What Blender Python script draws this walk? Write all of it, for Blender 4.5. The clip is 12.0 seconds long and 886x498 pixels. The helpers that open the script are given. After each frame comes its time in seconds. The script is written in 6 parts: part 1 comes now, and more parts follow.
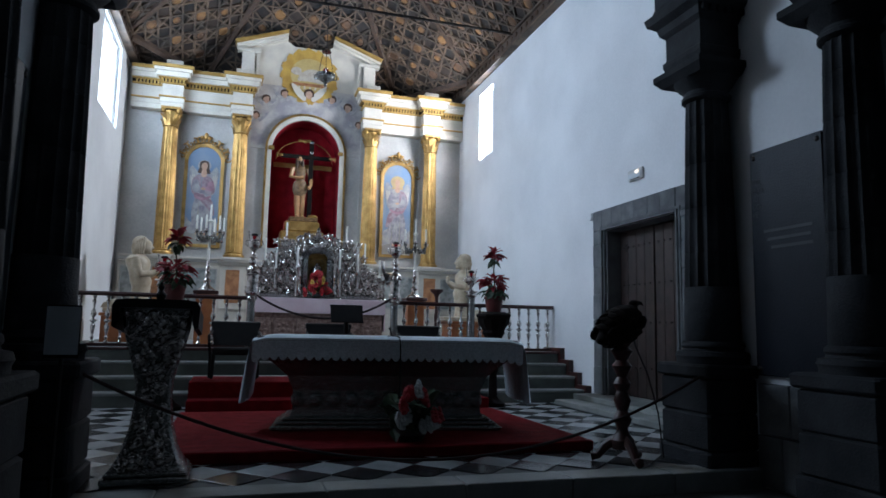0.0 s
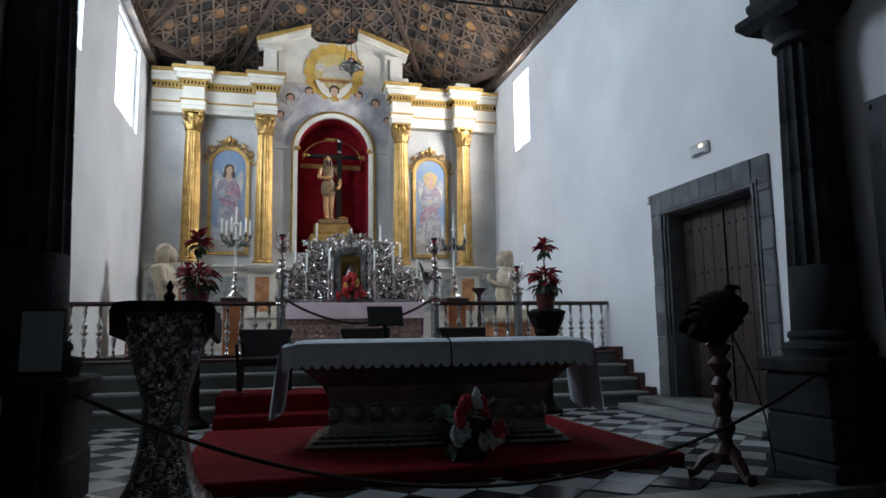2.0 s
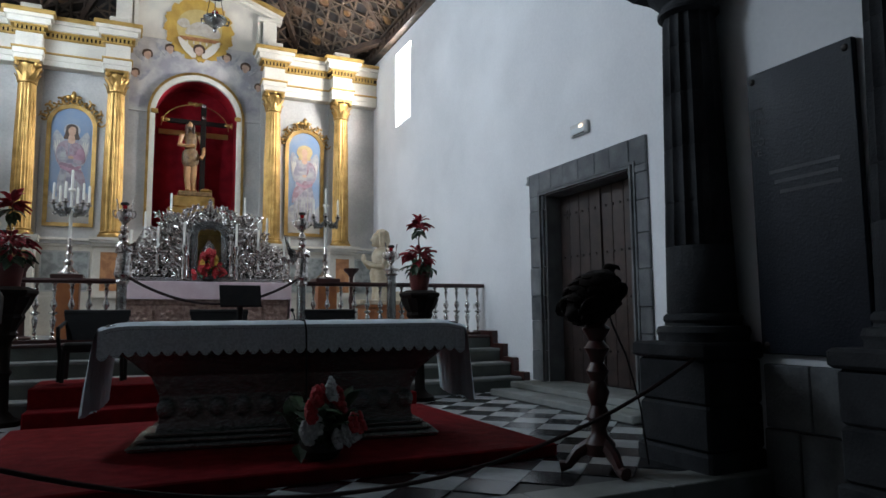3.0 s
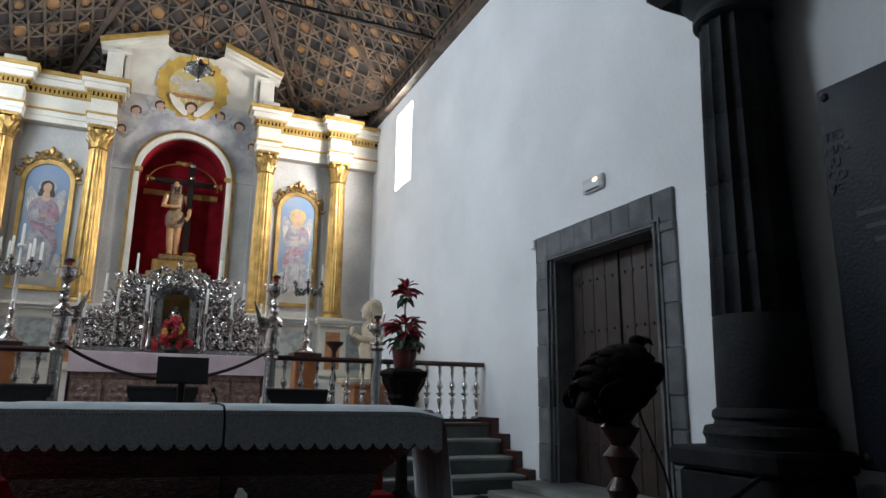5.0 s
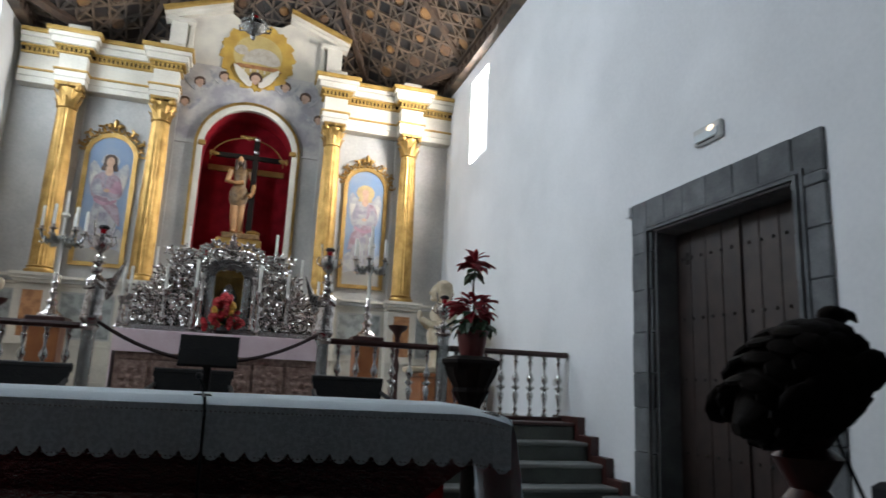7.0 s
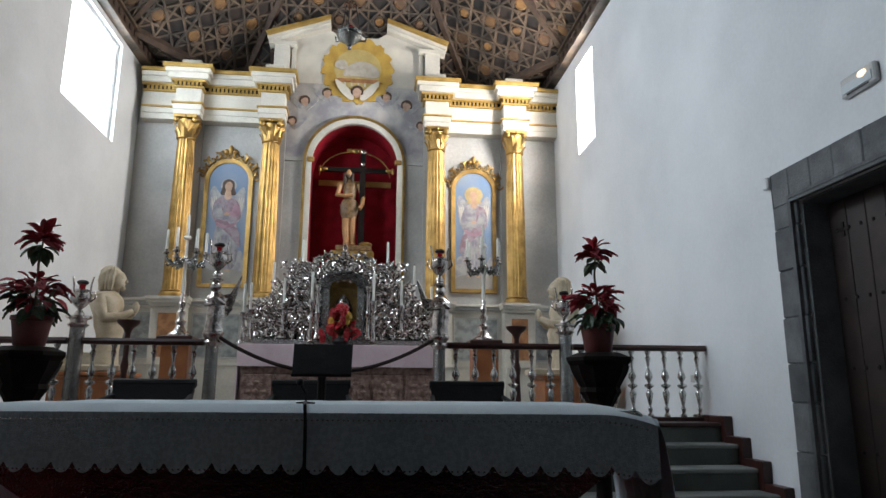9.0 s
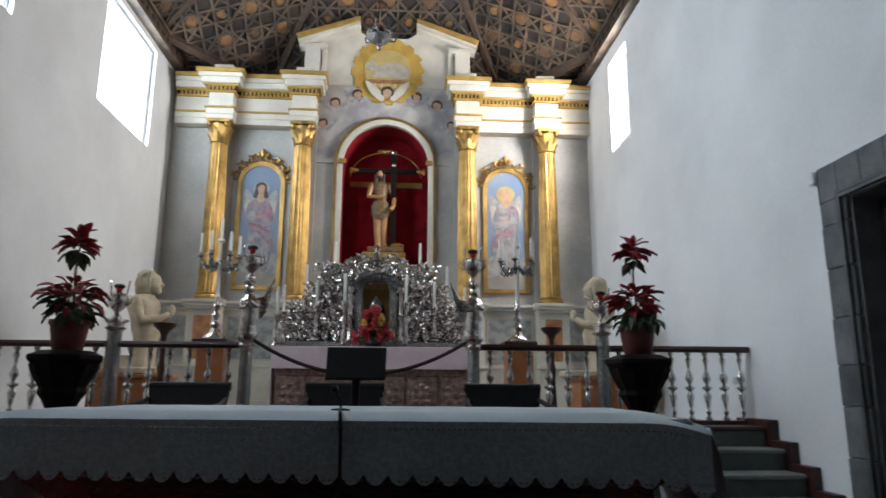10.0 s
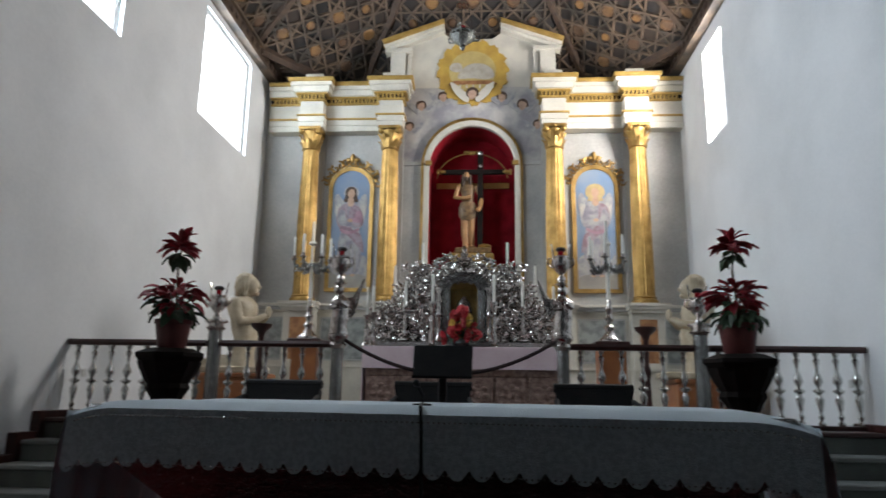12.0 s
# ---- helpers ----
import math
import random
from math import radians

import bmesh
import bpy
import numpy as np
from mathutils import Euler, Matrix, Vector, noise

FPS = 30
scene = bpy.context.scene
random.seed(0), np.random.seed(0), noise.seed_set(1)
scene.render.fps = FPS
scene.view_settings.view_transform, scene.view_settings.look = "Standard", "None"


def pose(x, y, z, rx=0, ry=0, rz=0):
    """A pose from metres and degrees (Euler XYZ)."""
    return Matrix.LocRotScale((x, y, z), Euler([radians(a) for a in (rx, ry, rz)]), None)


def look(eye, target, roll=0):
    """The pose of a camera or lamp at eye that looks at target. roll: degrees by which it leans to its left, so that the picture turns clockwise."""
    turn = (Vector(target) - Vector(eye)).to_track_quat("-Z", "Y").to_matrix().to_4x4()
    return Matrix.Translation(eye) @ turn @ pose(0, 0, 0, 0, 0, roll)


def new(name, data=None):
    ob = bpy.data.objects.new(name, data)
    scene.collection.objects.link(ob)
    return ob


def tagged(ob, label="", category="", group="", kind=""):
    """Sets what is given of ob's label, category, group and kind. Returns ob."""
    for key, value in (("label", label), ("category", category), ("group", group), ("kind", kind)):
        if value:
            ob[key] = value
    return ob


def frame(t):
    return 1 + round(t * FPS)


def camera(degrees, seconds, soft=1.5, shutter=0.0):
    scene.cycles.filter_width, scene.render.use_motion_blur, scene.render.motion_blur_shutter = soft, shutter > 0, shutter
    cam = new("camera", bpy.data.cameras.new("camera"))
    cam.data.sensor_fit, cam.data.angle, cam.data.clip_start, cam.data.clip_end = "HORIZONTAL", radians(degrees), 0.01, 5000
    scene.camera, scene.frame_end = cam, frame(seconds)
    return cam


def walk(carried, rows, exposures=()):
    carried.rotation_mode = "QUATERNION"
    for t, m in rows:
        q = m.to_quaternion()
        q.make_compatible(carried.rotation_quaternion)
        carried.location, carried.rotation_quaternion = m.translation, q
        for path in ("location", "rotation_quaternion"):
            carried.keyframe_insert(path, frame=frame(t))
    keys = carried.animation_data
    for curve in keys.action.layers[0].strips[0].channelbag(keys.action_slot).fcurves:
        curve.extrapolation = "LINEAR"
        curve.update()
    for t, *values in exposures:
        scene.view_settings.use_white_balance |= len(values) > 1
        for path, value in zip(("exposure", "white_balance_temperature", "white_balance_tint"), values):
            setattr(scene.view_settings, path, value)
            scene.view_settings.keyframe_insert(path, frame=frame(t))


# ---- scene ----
cam = camera(67.2, 12.0, shutter=0.25)
PATH = [
    (0, (-0.442, -0.309, 1.323), (0.142, 1.588, 1.564), 1.2),
    (0.5, (-0.441, -0.203, 1.313), (0.033, 1.728, 1.53), 1.1),
    (1, (-0.335, 0.056, 1.311), (0.086, 1.997, 1.54), 0.4),
    (1.5, (-0.405, 0.346, 1.286), (0.115, 2.264, 1.506), 0.6),
    (2, (-0.364, 0.653, 1.274), (0.134, 2.573, 1.529), -0.8),
    (2.5, (-0.148, 0.939, 1.284), (0.44, 2.837, 1.513), -1.7),
    (3, (-0.01, 1.235, 1.254), (0.82, 3.043, 1.459), -0.5),
    (5, (0.76, 2.316, 1.3), (1.54, 4.105, 1.736), 0.8),
    (5.5, (0.996, 2.741, 1.293), (1.595, 4.598, 1.731), 3.9),
    (6, (1.082, 3.036, 1.248), (1.948, 4.791, 1.662), 1.2),
    (6.5, (1.215, 3.3, 1.279), (1.98, 5.099, 1.7), 3.2),
    (7, (1.314, 3.468, 1.33), (1.871, 5.346, 1.733), 2.6),
    (7.5, (1.347, 3.787, 1.295), (1.622, 5.723, 1.715), 1.2),
    (9.5, (1.43, 3.876, 1.306), (1.653, 5.82, 1.718), 0.3),
    (10, (1.406, 3.95, 1.324), (1.538, 5.902, 1.738), 0.3),
    (10.5, (1.242, 4.064, 1.272), (0.881, 5.966, 1.772), 1.0),
    (11, (1.294, 4.066, 1.283), (0.589, 5.863, 1.805), 2.5),
    (11.5, (1.402, 4.033, 1.296), (0.914, 5.92, 1.742), 0.3),
    (12, (1.449, 4.013, 1.295), (1.312, 5.964, 1.714), 0.9),
]
EXPOSURES = [(0.0, -0.2, 5350, 10), (1.5, -0.12, 5700, 10), (3.0, -0.15, 5950, 10), (5.5, -0.02, 6150, 10), (9.5, -0.1, 6200, 10), (12.0, -0.17, 6200, 10)]
walk(cam, [(t, look(eye, target, roll)) for t, eye, target, roll in PATH], EXPOSURES)

# ---- world and light ----
world = bpy.data.worlds.new("sky")
scene.world = world
world.use_nodes = True
wn = world.node_tree.nodes
sky = wn.new("ShaderNodeTexSky")
sky.sky_type = "NISHITA"
sky.sun_disc = False
SUN_EL, SUN_AZ = 48.0, 115.0
sky.sun_elevation, sky.sun_rotation = radians(SUN_EL), radians(SUN_AZ)
wn["Background"].inputs[1].default_value = 0.12
world.node_tree.links.new(sky.outputs[0], wn["Background"].inputs[0])

sun_data = bpy.data.lights.new("sun", "SUN")
sun_data.energy, sun_data.angle, sun_data.color = 3.5, radians(0.5), (1.0, 0.93, 0.82)
sun = new("sun", sun_data)
sx = math.cos(radians(SUN_EL)) * math.sin(radians(SUN_AZ))
sy = math.cos(radians(SUN_EL)) * math.cos(radians(SUN_AZ))
sun.matrix_world = look((40 * sx, 40 * sy, 40 * math.sin(radians(SUN_EL))), (0, 0, 0))


XL_IN, XR_IN = -3.26, 5.35


def window_light(name, x, y, z, towards, wy, wz, watts, colour):
    data = bpy.data.lights.new(name, "AREA")
    data.shape, data.size, data.size_y, data.energy, data.color = "RECTANGLE", wy, wz, watts, colour
    ob = new(name, data)
    ob.matrix_world = look((x, y, z), (x + towards, y, z))
    return ob


window_light("window_light_a", XL_IN - 0.05, 10.47, 6.64, 1, 2.02, 1.88, 265, (0.80, 0.92, 1.0))
window_light("window_light_b", XL_IN - 0.05, 14.885, 6.64, 1, 2.09, 1.88, 120, (0.80, 0.92, 1.0))
window_light("window_light_c", XR_IN + 0.15, 15.025, 6.55, -1, 0.91, 1.70, 400, (1.0, 0.95, 0.88))


# ---- materials ----
def material(name, base, second=None, rough=0.6, metal=0.0, scale=6.0, bump=0.0, fine=60.0, mix=(0.35, 0.65), random_by=0.0, spec=0.5, emit=None):
    m = bpy.data.materials.new(name)
    m.use_nodes = True
    nt = m.node_tree
    b = nt.nodes["Principled BSDF"]
    b.inputs["Roughness"].default_value, b.inputs["Metallic"].default_value = rough, metal
    b.inputs["Specular IOR Level"].default_value = spec
    second = second or tuple(c * 0.8 for c in base)
    tc = nt.nodes.new("ShaderNodeTexCoord")
    geo = nt.nodes.new("ShaderNodeNewGeometry")
    big = nt.nodes.new("ShaderNodeTexNoise")
    big.inputs["Scale"].default_value, big.inputs["Detail"].default_value = scale, 5.0
    small = nt.nodes.new("ShaderNodeTexNoise")
    small.inputs["Scale"].default_value, small.inputs["Detail"].default_value = fine, 3.0
    for n in (big, small):
        nt.links.new(geo.outputs["Position"], n.inputs["Vector"])
    ramp = nt.nodes.new("ShaderNodeValToRGB")
    ramp.color_ramp.elements[0].position, ramp.color_ramp.elements[1].position = mix
    ramp.color_ramp.elements[0].color, ramp.color_ramp.elements[1].color = (*base, 1), (*second, 1)
    nt.links.new(big.outputs["Fac"], ramp.inputs[0])
    colour = ramp.outputs[0]
    grain = nt.nodes.new("ShaderNodeMix")
    grain.data_type, grain.blend_type = "RGBA", "OVERLAY"
    grain.inputs[0].default_value = 0.18
    nt.links.new(colour, grain.inputs[6])
    nt.links.new(small.outputs["Fac"], grain.inputs[7])
    colour = grain.outputs[2]
    if random_by:
        info = nt.nodes.new("ShaderNodeObjectInfo")
        hsv = nt.nodes.new("ShaderNodeHueSaturation")
        mr = nt.nodes.new("ShaderNodeMapRange")
        mr.inputs[3].default_value, mr.inputs[4].default_value = 1 - random_by, 1 + random_by
        nt.links.new(info.outputs["Random"], mr.inputs[0])
        nt.links.new(mr.outputs[0], hsv.inputs["Value"])
        nt.links.new(colour, hsv.inputs["Color"])
        colour = hsv.outputs[0]
    nt.links.new(colour, b.inputs["Base Color"])
    mr2 = nt.nodes.new("ShaderNodeMapRange")
    mr2.inputs[3].default_value, mr2.inputs[4].default_value = max(0.02, rough * 0.8), min(1, rough * 1.2)
    nt.links.new(big.outputs["Fac"], mr2.inputs[0])
    nt.links.new(mr2.outputs[0], b.inputs["Roughness"])
    if bump:
        bp = nt.nodes.new("ShaderNodeBump")
        bp.inputs["Strength"].default_value, bp.inputs["Distance"].default_value = min(1, bump), 0.01
        add = nt.nodes.new("ShaderNodeMath")
        nt.links.new(big.outputs["Fac"], add.inputs[0])
        nt.links.new(small.outputs["Fac"], add.inputs[1])
        nt.links.new(add.outputs[0], bp.inputs["Height"])
        nt.links.new(bp.outputs[0], b.inputs["Normal"])
    if emit:
        b.inputs["Emission Color"].default_value, b.inputs["Emission Strength"].default_value = (*emit[0], 1), emit[1]
    return m


PLASTER = material("white_plaster", (0.80, 0.81, 0.82), (0.70, 0.71, 0.72), 0.9, scale=0.7, bump=0.15, fine=25, spec=0.2)
BASALT = material("dark_basalt", (0.036, 0.038, 0.042), (0.020, 0.021, 0.024), 0.85, scale=3, bump=0.6, fine=50, random_by=0.25, spec=0.25)
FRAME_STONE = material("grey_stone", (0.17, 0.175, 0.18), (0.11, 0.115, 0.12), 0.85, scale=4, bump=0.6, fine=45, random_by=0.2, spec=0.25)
WHITE_STONE = material("pale_stone", (0.25, 0.26, 0.25), (0.17, 0.18, 0.17), 0.6, scale=2.5, bump=0.2, random_by=0.12)
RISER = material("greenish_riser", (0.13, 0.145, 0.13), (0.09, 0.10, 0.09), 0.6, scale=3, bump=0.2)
TILE_W = material("white_marble_tile", (0.40, 0.41, 0.42), (0.29, 0.30, 0.31), 0.22, scale=3, fine=30, random_by=0.12)
TILE_B = material("black_marble_tile", (0.022, 0.022, 0.025), (0.04, 0.04, 0.043), 0.2, scale=4, fine=30, random_by=0.3)
GROUT = material("grout", (0.12, 0.12, 0.12), rough=0.9)
NAVE_FLOOR = material("nave_stone", (0.13, 0.13, 0.13), (0.09, 0.09, 0.09), 0.7, scale=2, bump=0.3)
RED_CARPET = material("red_carpet", (0.16, 0.004, 0.007), (0.105, 0.003, 0.005), 0.95, scale=8, bump=0.5, fine=300, spec=0.1)
VELVET = material("crimson_velvet", (0.30, 0.008, 0.018), (0.19, 0.005, 0.012), 0.85, scale=3.5, bump=0.4, fine=120, spec=0.2)
DOOR_WOOD = material("dark_door_wood", (0.036, 0.020, 0.016), (0.020, 0.012, 0.010), 0.5, scale=5, bump=0.3, random_by=0.2)
RED_WOOD = material("red_brown_wood", (0.050, 0.013, 0.010), (0.030, 0.008, 0.006), 0.4, scale=6, bump=0.2)
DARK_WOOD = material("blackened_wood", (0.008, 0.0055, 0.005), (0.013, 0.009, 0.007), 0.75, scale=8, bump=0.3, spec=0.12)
ORANGE_WOOD = material("orange_wood", (0.36, 0.13, 0.04), (0.27, 0.09, 0.03), 0.45, scale=5, bump=0.15)
SILVER = material("silver", (0.82, 0.765, 0.73), (0.40, 0.36, 0.34), 0.20, 1.0, scale=14, bump=0.35, fine=60)
BALUSTER = material("tarnished_silver", (0.72, 0.71, 0.69), (0.40, 0.40, 0.38), 0.22, 1.0, scale=20, bump=0.3, fine=70)
CHASED = material("chased_silver", (0.34, 0.34, 0.33), (0.20, 0.20, 0.19), 0.18, 1.0, scale=40, bump=0.9, fine=90)
GOLD = material("gilding", (0.46, 0.285, 0.09), (0.26, 0.155, 0.045), 0.42, 0.8, scale=5, bump=0.4, fine=40)
GOLD_PAINT = material("gold_paint", (0.48, 0.31, 0.09), (0.34, 0.21, 0.05), 0.55, 0.3, scale=4, bump=0.2)
RET_WHITE = material("painted_white", (0.63, 0.585, 0.50), (0.50, 0.465, 0.40), 0.6, scale=1.6, bump=0.12, fine=30)
RET_GREY = material("painted_grey_blue", (0.48, 0.465, 0.435), (0.37, 0.36, 0.34), 0.65, scale=1.3, bump=0.12, fine=25)
FAUX_GREY = material("faux_marble_grey", (0.36, 0.37, 0.35), (0.22, 0.23, 0.22), 0.5, scale=7, mix=(0.42, 0.6))
FAUX_RED = material("faux_marble_orange", (0.42, 0.20, 0.08), (0.28, 0.12, 0.05), 0.5, scale=8, mix=(0.42, 0.6))
CLOUD = material("painted_clouds", (0.48, 0.45, 0.42), (0.28, 0.265, 0.28), 0.7, scale=2.6, mix=(0.38, 0.62))
CLOUD_WARM = material("painted_clouds_warm", (0.64, 0.59, 0.49), (0.52, 0.475, 0.41), 0.7, scale=2.4)
PAINT_SKY = material("painted_sky", (0.15, 0.235, 0.38), (0.24, 0.29, 0.37), 0.55, scale=1.6)
PAINT_ROBE = material("painted_robe", (0.40, 0.375, 0.37), (0.22, 0.20, 0.235), 0.6, scale=8, mix=(0.38, 0.62))
PAINT_PINK = material("painted_pink", (0.42, 0.24, 0.28), (0.30, 0.16, 0.20), 0.6, scale=7)
PAINT_SKIN = material("painted_ochre", (0.55, 0.36, 0.25), (0.45, 0.27, 0.17), 0.6, scale=9)
PAINT_GLOW = material("painted_pale_yellow", (0.56, 0.43, 0.17), (0.46, 0.34, 0.13), 0.6, scale=4)
SUN_PAINT = material("painted_sun_yellow", (0.56, 0.36, 0.07), (0.42, 0.25, 0.05), 0.6, scale=4)
PAINT_LAMB = material("painted_fleece", (0.52, 0.47, 0.39), (0.42, 0.36, 0.29), 0.7, scale=9)
PAINT_CHEEK = material("painted_cheek", (0.50, 0.33, 0.24), (0.38, 0.24, 0.17), 0.6, scale=16)
PAINT_HAIR = material("painted_umber", (0.085, 0.047, 0.028), (0.05, 0.03, 0.018), 0.6, scale=9)
PAINT_OCHRE = material("painted_ochre_glow", (0.50, 0.37, 0.16), (0.40, 0.28, 0.13), 0.6, scale=7)
PAINT_EARTH = material("painted_earth", (0.36, 0.33, 0.28), (0.26, 0.24, 0.22), 0.6, scale=3)
STATUE_WHITE = material("ivory_statue", (0.56, 0.48, 0.35), (0.42, 0.34, 0.23), 0.45, scale=7, bump=0.3)
STATUE_SKIN = material("polychrome_wood", (0.44, 0.23, 0.09), (0.32, 0.16, 0.06), 0.45, scale=6)
STATUE_CLOTH = material("brown_gilt_cloth", (0.20, 0.115, 0.045), (0.10, 0.055, 0.02), 0.5, scale=16)
# brown panel wood, darkened further for the shade in the strapwork voids
CEIL_BACK = material("dark_panel_wood", (0.045, 0.030, 0.023), (0.020, 0.018, 0.018), 0.7, scale=1.6, bump=0.3, mix=(0.4, 0.6))
CEIL_RIB = material("carved_rib_wood", (0.145, 0.098, 0.065), (0.062, 0.048, 0.038), 0.65, scale=2.2, bump=0.4, mix=(0.4, 0.6))
CEIL_ROSE = material("gilded_rosette", (0.30, 0.16, 0.06), (0.13, 0.075, 0.045), 0.55, 0.2, scale=1.4, bump=0.5, mix=(0.42, 0.58))
CEIL_EDGE = material("dark_cornice_wood", (0.055, 0.034, 0.025), (0.09, 0.055, 0.035), 0.6, scale=9, bump=0.5)
LINEN = material("white_linen", (0.64, 0.71, 0.76), (0.54, 0.61, 0.66), 0.9, scale=3, bump=0.4, fine=200, spec=0.1)
LACE = material("lace_band", (0.58, 0.62, 0.65), (0.46, 0.50, 0.53), 0.95, scale=55, bump=0.6, fine=240, mix=(0.42, 0.58), spec=0.1)
PINK_LINEN = material("pinkish_linen", (0.74, 0.60, 0.62), (0.66, 0.50, 0.53), 0.9, scale=3, bump=0.3, spec=0.1)
RELIEF = material("copper_silver_relief", (0.42, 0.29, 0.24), (0.20, 0.12, 0.10), 0.4, 0.7, scale=13, bump=1.0, fine=50)
BLACK = material("black_leather", (0.007, 0.007, 0.008), (0.012, 0.011, 0.011), 0.65, scale=12, bump=0.3, spec=0.2)
ROPE = material("dark_rope", (0.030, 0.010, 0.010), (0.018, 0.008, 0.008), 0.9, scale=60, bump=0.6)
RED_LEAF = material("red_bract", (0.30, 0.010, 0.022), (0.20, 0.006, 0.014), 0.6, scale=9, random_by=0.3)
GREEN_LEAF = material("dark_leaf", (0.030, 0.060, 0.022), (0.018, 0.038, 0.015), 0.55, scale=9, random_by=0.3)
STEM = material("stem", (0.10, 0.075, 0.045), rough=0.8)
TERRACOTTA = material("plum_pot", (0.13, 0.030, 0.026), (0.09, 0.02, 0.018), 0.5, scale=5)
FLOWER_RED = material("red_flower", (0.42, 0.010, 0.018), (0.30, 0.006, 0.010), 0.6, scale=20, random_by=0.25)
FLOWER_YELLOW = material("yellow_flower", (0.70, 0.42, 0.05), (0.5, 0.3, 0.05), 0.6, scale=20)
FLOWER_WHITE = material("white_flower", (0.46, 0.46, 0.44), rough=0.6, scale=20)
WAX = material("candle_wax", (0.80, 0.78, 0.72), (0.72, 0.70, 0.63), 0.5, scale=8)
RED_GLASS = material("red_lamp_glass", (0.10, 0.004, 0.006), rough=0.12, emit=((1.0, 0.03, 0.06), 0.06))
PLAQUE = material("dark_slate", (0.008, 0.010, 0.016), (0.014, 0.017, 0.025), 0.42, scale=2.5, bump=0.25, spec=0.14)
ENGRAVED = material("engraved_pale", (0.026, 0.030, 0.038), rough=0.6)
PAPER = material("paper", (0.62, 0.66, 0.68), (0.56, 0.60, 0.62), 0.8)
PLASTIC = material("white_plastic", (0.62, 0.62, 0.60), rough=0.4)
LAMP_GLOW = material("lamp_glow", (0.9, 0.85, 0.75), rough=0.4, emit=((1.0, 0.72, 0.45), 1.6))
SKY_GLOW = material("bright_overcast_sky", (0.8, 0.85, 0.9), rough=1.0, emit=((0.93, 0.97, 1.0), 7.0))
# glow for the unseen nave opening, strength set by the glints it gives
NAVE_GLOW = material("added_nave_glow", (0.6, 0.65, 0.7), rough=1.0, emit=((0.80, 0.92, 1.0), 3.2))
IRON = material("iron", (0.02, 0.02, 0.02), (0.04, 0.03, 0.025), 0.5, 0.6, scale=12)
OLD_GOLD = material("old_gold_frame", (0.40, 0.24, 0.06), (0.24, 0.13, 0.04), 0.45, 0.6, scale=14, bump=0.8)
PIC_BROWN = material("picture_brown", (0.10, 0.06, 0.037), (0.19, 0.115, 0.062), 0.6, scale=2.6, mix=(0.35, 0.65), spec=0.12)
PIC_BLUE = material("picture_blue", (0.045, 0.055, 0.085), (0.09, 0.07, 0.055), 0.6, scale=5, mix=(0.40, 0.66), spec=0.12)
PIC_CREAM = material("picture_cream", (0.23, 0.21, 0.185), (0.09, 0.085, 0.085), 0.6, scale=9, mix=(0.35, 0.62), spec=0.12)
PIC_OCHRE = material("picture_ochre", (0.27, 0.155, 0.075), (0.14, 0.085, 0.05), 0.6, scale=5, mix=(0.38, 0.65), spec=0.12)
PAINT_MAUVE = material("painted_mauve", (0.25, 0.15, 0.18), (0.36, 0.29, 0.31), 0.6, scale=8, mix=(0.4, 0.6))
PAINT_WING = material("painted_wing", (0.42, 0.40, 0.38), (0.28, 0.275, 0.30), 0.6, scale=9, mix=(0.4, 0.6))
GLASS = bpy.data.materials.new("clear_glass")
GLASS.use_nodes = True
gb = GLASS.node_tree.nodes["Principled BSDF"]
gb.inputs["Transmission Weight"].default_value, gb.inputs["Roughness"].default_value = 1.0, 0.03


